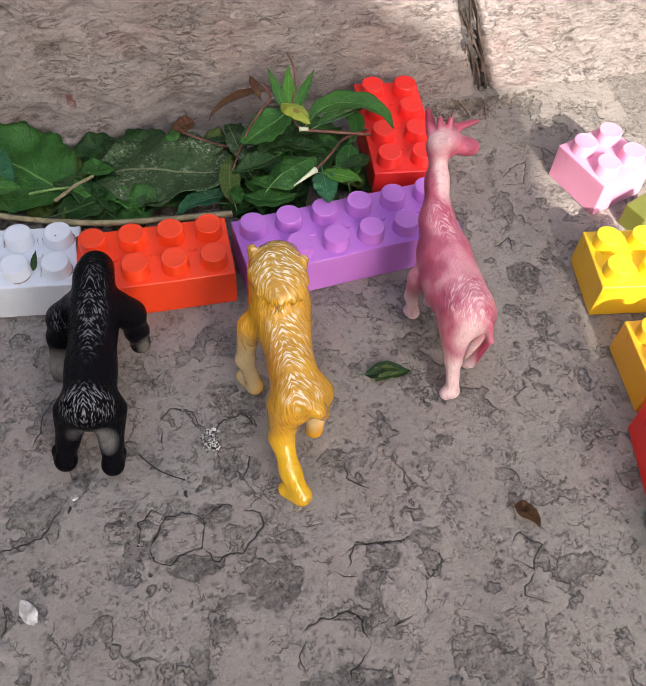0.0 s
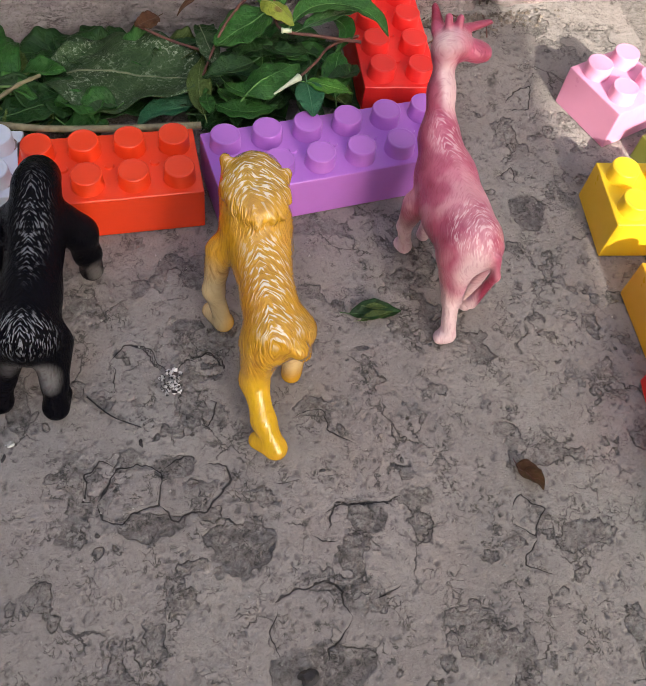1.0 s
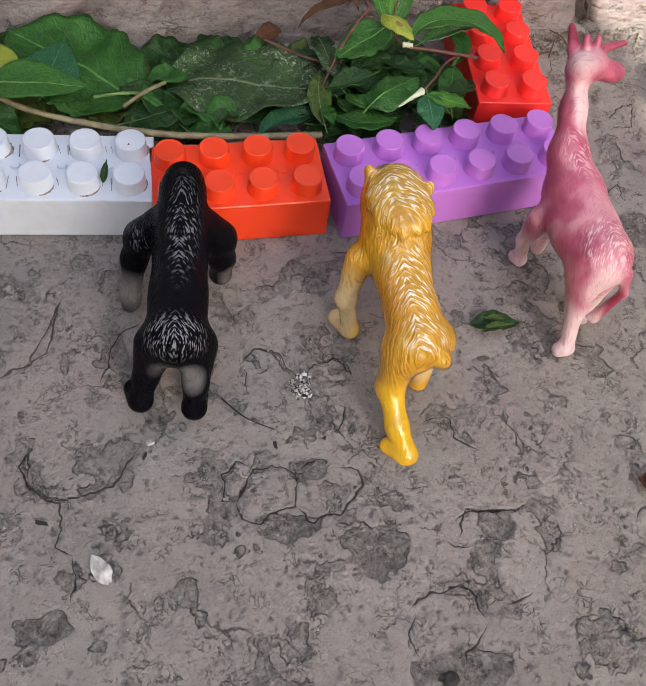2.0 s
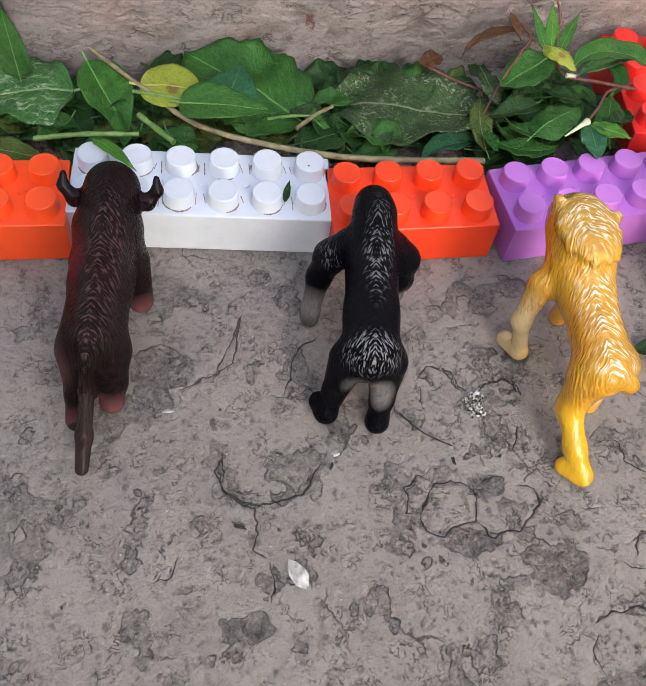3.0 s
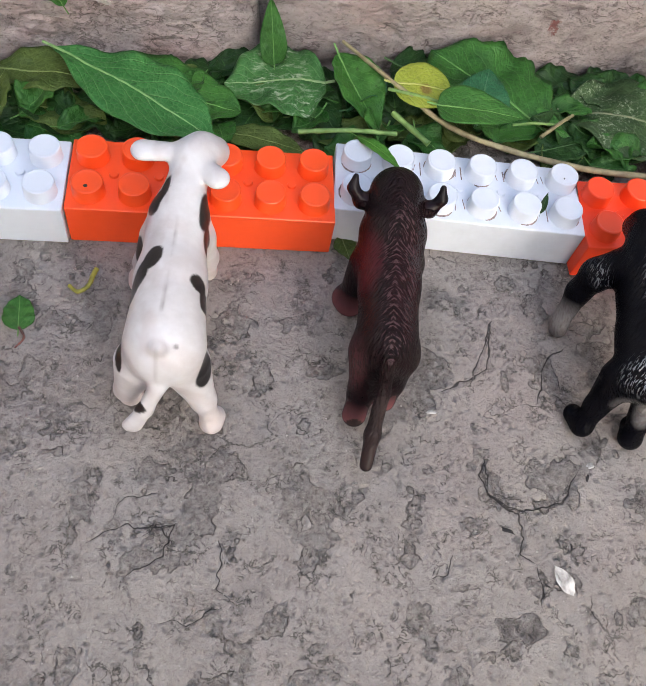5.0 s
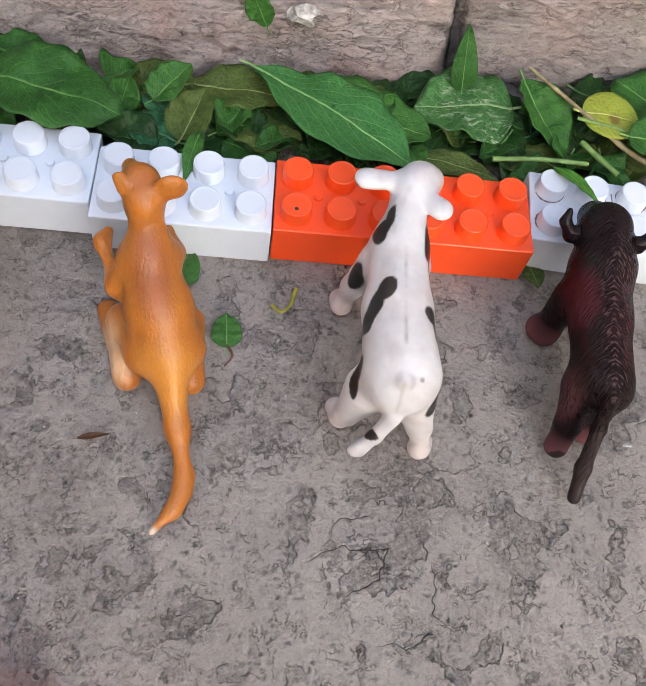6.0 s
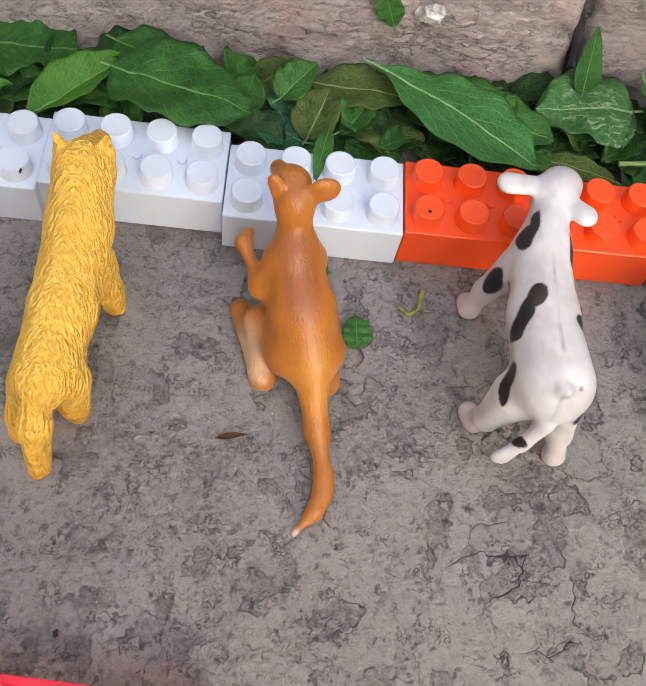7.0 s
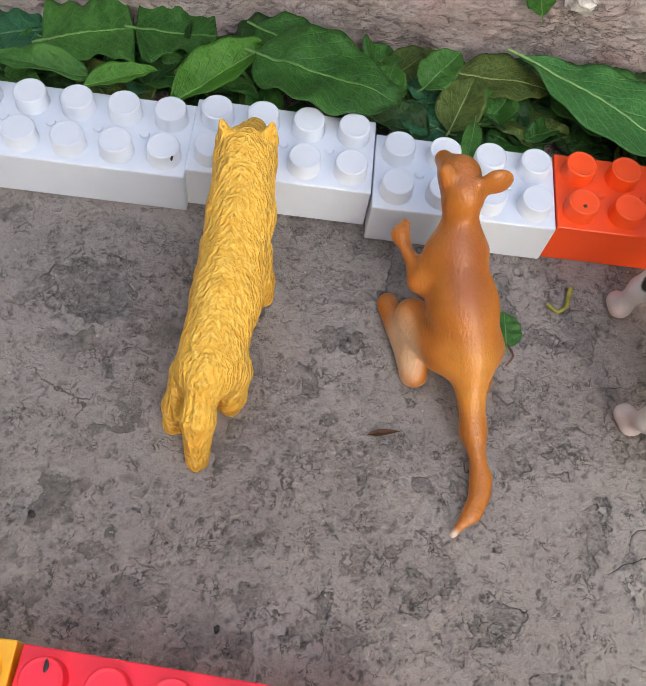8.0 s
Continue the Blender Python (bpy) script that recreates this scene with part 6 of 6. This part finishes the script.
stem("stem", GREEN_STEM, [(-0.0142, 0.0391, 0.020), (-0.0008, 0.0245, 0.019)], 0.0012, 0.0012, "short pale green leaf stalk on the heap")
stem("stem", GREEN_STEM, [(-0.0160, 0.0480, 0.024), (0.0000, 0.0430, 0.025), (0.0090, 0.0395, 0.024)], 0.0007, 0.0006, "thin green leaf stalk on the heap")
stem("stem", STRAW, [(0.0480, 0.0330, 0.017), (0.0570, 0.0400, 0.018), (0.0650, 0.0470, 0.016)], 0.0009, 0.0007, "short dry leaf stalk on the heap")
stem("stem", GREEN_STEM, [(0.0370, 0.0390, 0.017), (0.0480, 0.0395, 0.018), (0.0570, 0.0400, 0.017)], 0.0006, 0.0006, "thin green leaf stalk on the heap")
stem("twig", RED_STEM, [(0.1600, 0.0780, 0.050), (0.1625, 0.0700, 0.044), (0.1590, 0.0560, 0.037), (0.1600, 0.0450, 0.034), (0.1737, 0.0400, 0.034), (0.1921, 0.0400, 0.030)], 0.0005, 0.0007,
     "red-brown twig of a wilted sprig", "twig")
stem("twig", RED_STEM, [(0.1475, 0.0720, 0.038), (0.1500, 0.0640, 0.037), (0.1440, 0.0560, 0.036), (0.1361, 0.0470, 0.032), (0.1270, 0.0370, 0.018)], 0.0007, 0.0005,
     "red-brown twig of a wilted sprig", "twig")
stem("twig", RED_STEM, [(0.1612, 0.0158, 0.0348), (0.1704, 0.0263, 0.033), (0.1790, 0.0375, 0.031), (0.1925, 0.0450, 0.029)], 0.0005, 0.0006, "thin brown twig of a wilted sprig", "twig")
stem("twig", RED_STEM, [(0.1050, 0.0625, 0.025), (0.1180, 0.0560, 0.022), (0.1330, 0.0500, 0.020)], 0.0006, 0.0005, "thin brown twig on the faded leaf", "twig")
stem("bud", PALE_BUD, [(0.1508, 0.0096, 0.0335), (0.1560, 0.0125, 0.0345), (0.1600, 0.0150, 0.0350), (0.1615, 0.0160, 0.0350)], 0.0003, 0.0016, "small pale pointed bud of a sprig", "bud")
stem("bud", PALE_BUD, [(0.1590, 0.0405, 0.037), (0.1630, 0.0400, 0.037)], 0.0011, 0.0008, "small pale cut end of a stalk", "bud")
stem("hair_root", BLACK_BIT, [(0.0724, -0.0897, 0.0006), (0.0796, -0.0979, 0.0006), (0.0886, -0.1034, 0.0006)], 0.0003, 0.0002, "thin dark root fibre on the concrete", "debris")
stem("leaf_stalk", RED_STEM, [(-0.1511, -0.0520, 0.0012), (-0.1490, -0.0560, 0.0010), (-0.1516, -0.0600, 0.0008)], 0.0005, 0.0003, "thin brown stalk of a fallen leaf", "stem")
stem("curled_shoot", stem_material("yellow_shoot", (0.16, 0.15, 0.02), (0.34, 0.32, 0.05)),
     [(-0.1358, -0.0345, 0.0013), (-0.1325, -0.0372, 0.0015), (-0.1290, -0.0345, 0.0015), (-0.1278, -0.0300, 0.0014), (-0.1267, -0.0270, 0.0012)], 0.0007, 0.0010,
     "curled yellow-green shoot on the concrete", "shoot")


# ---------------------------------------------------------------- small debris
def pebble(name, mat, x, y, z, size, label, category, seed, flat=0.5, spin=0.0):
    """A broken chip with facets."""
    bm = bmesh.new()
    bmesh.ops.create_icosphere(bm, subdivisions=2, radius=1.0)
    r = random.Random(seed)
    for v in bm.verts:
        v.co *= 0.55 + 0.7 * r.random()
        v.co = Vector((v.co.x * size[0] / 2, v.co.y * size[1] / 2, v.co.z * flat * min(size) / 2))
    me = bpy.data.meshes.new(name)
    bm.to_mesh(me)
    bm.free()
    me.materials.append(mat)
    ob = tagged(new(name, me), label, category)
    ob.matrix_basis = pose(x, y, z, 0, 0, spin)
    return ob


CHALK = stem_material("white_plaster", (0.22, 0.20, 0.18), (0.74, 0.73, 0.70))
pebble("paint_chip", CHALK, 0.0314, -0.1428, 0.0004, (0.0048, 0.0105), "white flake of plaster on the concrete", "chip", 3, 0.30, 28)
pebble("plaster_lump", CHALK, -0.1300, 0.0725, 0.0400, (0.0120, 0.0090), "lump of white plaster on the wall", "plaster", 8, 0.9)
pebble("white_fleck", CHALK, 0.0480, -0.1030, 0.0004, (0.0028, 0.0022), "tiny white fleck on the concrete", "chip", 5)
pebble("white_fleck", CHALK, -0.0072, -0.0828, 0.0004, (0.0040, 0.0018), "tiny white fleck on the concrete", "chip", 6)
pebble("dark_bit", BLACK_BIT, 0.0142, -0.1255, 0.0005, (0.0050, 0.0018), "small black crumb on the concrete", "crumb", 7, 0.7, -25)
pebble("dark_bit", BLACK_BIT, 0.0460, -0.1075, 0.0004, (0.0012, 0.0032), "small black crumb on the concrete", "crumb", 9, 0.7, -20)
pebble("dark_bit", BLACK_BIT, 0.0880, -0.1088, 0.0004, (0.0014, 0.0030), "small black crumb on the concrete", "crumb", 10, 0.7, 10)
pebble("dark_bit", BLACK_BIT, -0.2391, -0.1521, 0.0004, (0.0020, 0.0026), "small black crumb on the concrete", "crumb", 11, 0.7)
pebble("dark_bit", BLACK_BIT, -0.2975, -0.1237, 0.0004, (0.0022, 0.0026), "small black crumb on the concrete", "crumb", 12, 0.7)
pebble("dark_bit", BLACK_BIT, 0.1272, -0.1882, 0.0004, (0.0060, 0.0050), "black crumb of soil on the concrete", "crumb", 13, 0.5)
pebble("dark_bit", BLACK_BIT, -0.2709, -0.0073, 0.0257, (0.0010, 0.0022), "tiny dark speck on a white stud", "crumb", 14, 0.4)
pebble("dark_bit", BLACK_BIT, -0.1292, -0.0086, 0.0257, (0.0016, 0.0013), "tiny dark speck on an orange stud", "crumb", 15, 0.4)
pebble("dark_bit", BLACK_BIT, 0.0492, 0.0043, 0.0257, (0.0008, 0.0008), "tiny dark speck on a white stud", "crumb", 16, 0.4)
pebble("dark_bit", BLACK_BIT, -0.2790, -0.1665, 0.0257, (0.0014, 0.0030), "dark dent mark on a crimson stud", "crumb", 17, 0.3)
bm = box_bm(0.0150, 0.0120, 0.0130, 0.0010, 3)
me = bpy.data.meshes.new("toy_block")
bm.to_mesh(me)
bm.free()
me.materials.append(OLIVE)
tagged(new("toy_block", me), "small olive-green plastic block wedged between two toy bricks", "toy block").matrix_basis = pose(0.3165, -0.0085, 0.0, 0, 0, 24)

# clump of chalky and black crumbs stuck together
bm = bmesh.new()
r = random.Random(2)
for k in range(70):
    tmp = bmesh.new()
    bmesh.ops.create_icosphere(tmp, subdivisions=1, radius=r.uniform(0.0004, 0.0011))
    a, d = r.uniform(0, 6.28), 0.0040 * r.random() ** 0.7
    bmesh.ops.translate(tmp, vec=(d * math.cos(a), d * 1.35 * math.sin(a), r.uniform(0.0002, 0.0012)), verts=tmp.verts)
    for f in tmp.faces:
        f.material_index = 0 if r.random() < 0.6 else 1
    me = bpy.data.meshes.new("tmp")
    tmp.to_mesh(me)
    tmp.free()
    bm.from_mesh(me)
    bpy.data.meshes.remove(me)
me = bpy.data.meshes.new("crumb_clump")
bm.to_mesh(me)
bm.free()
me.materials.append(CHALK)
me.materials.append(BLACK_BIT)
ob = tagged(new("crumb_clump", me), "clump of chalky white and black crumbs on the concrete", "dropping")
ob.matrix_basis = pose(0.1002, -0.0884, 0.0)

# loose grit over the concrete
verts, faces = [], []
r = random.Random(12)
for k in range(1500):
    x, y, s = r.uniform(-0.35, 0.33), r.uniform(-0.21, 0.075), r.uniform(0.0002, 0.0006)
    b = len(verts)
    a = r.uniform(0, 6.28)
    verts += [(x + s * math.cos(a + q * 2.094), y + s * math.sin(a + q * 2.094), 0.0) for q in range(3)] + [(x, y, s * 1.1 + 0.0004)]
    faces += [(b, b + 1, b + 3), (b + 1, b + 2, b + 3), (b + 2, b, b + 3)]
GRIT = stem_material("pale_grit", (0.20, 0.18, 0.16), (0.48, 0.45, 0.42))
me = mesh_from("grit", verts, faces, smooth=False)
me.materials.append(GRIT)
tagged(new("grit", me), "scattered pale sand grains on the concrete", "grit", kind="stuff")

# soil crumbs at the foot of the broken joint
verts, faces = [], []
r = random.Random(77)
for k in range(420):
    x = r.gauss(0.262, 0.016)
    y = wall_y(x) - 0.003 - abs(r.gauss(0, 0.007))
    s, a = r.uniform(0.0004, 0.0014), r.uniform(0, 6.28)
    b = len(verts)
    verts += [(x + s * math.cos(a + q * 1.571) * r.uniform(0.6, 1.3), y + s * math.sin(a + q * 1.571) * r.uniform(0.6, 1.3), -0.0002) for q in range(4)]
    verts += [(x + s * r.uniform(-0.3, 0.3), y + s * r.uniform(-0.3, 0.3), s * r.uniform(0.6, 1.1))]
    faces += [(b, b + 1, b + 4), (b + 1, b + 2, b + 4), (b + 2, b + 3, b + 4), (b + 3, b, b + 4)]
me = mesh_from("soil_crumbs", verts, faces, smooth=False)
me.materials.append(stem_material("brown_soil", (0.06, 0.045, 0.035), (0.24, 0.20, 0.16)))
tagged(new("soil_crumbs", me), "brown soil crumbs at the foot of the wall", "soil", kind="stuff")
for k, (x, y, a) in enumerate(((0.250, 0.080, 60), (0.243, 0.074, 20), (0.256, 0.085, 110), (0.268, 0.082, 80))):
    d = 0.008
    stem("twig", RED_STEM, [(x - d * math.cos(radians(a)), y - d * math.sin(radians(a)), 0.001), (x, y, 0.003), (x + d * math.cos(radians(a)), y + d * math.sin(radians(a)), 0.001)],
         0.0004, 0.0003, "short dry twig at the foot of the wall", "twig")

# old roots hanging in the broken joint of the wall
ROOT = stem_material("brown_root", (0.020, 0.014, 0.011), (0.085, 0.055, 0.042))
r = random.Random(8)
for k in range(6):
    x0 = 0.2690 + 0.0085 * k / 5
    pts = []
    for q in range(7):
        z = 0.001 + 0.013 * q
        x = x0 - 0.38 * z + r.uniform(-0.0024, 0.0024)
        pts.append((x, wall_y(x) + r.uniform(0.0005, 0.0035), z))
    stem("root", ROOT, pts[r.randrange(2):7 - r.randrange(3)], r.uniform(0.0005, 0.0011), 0.0003, "dry brown root in the broken wall joint", "root")
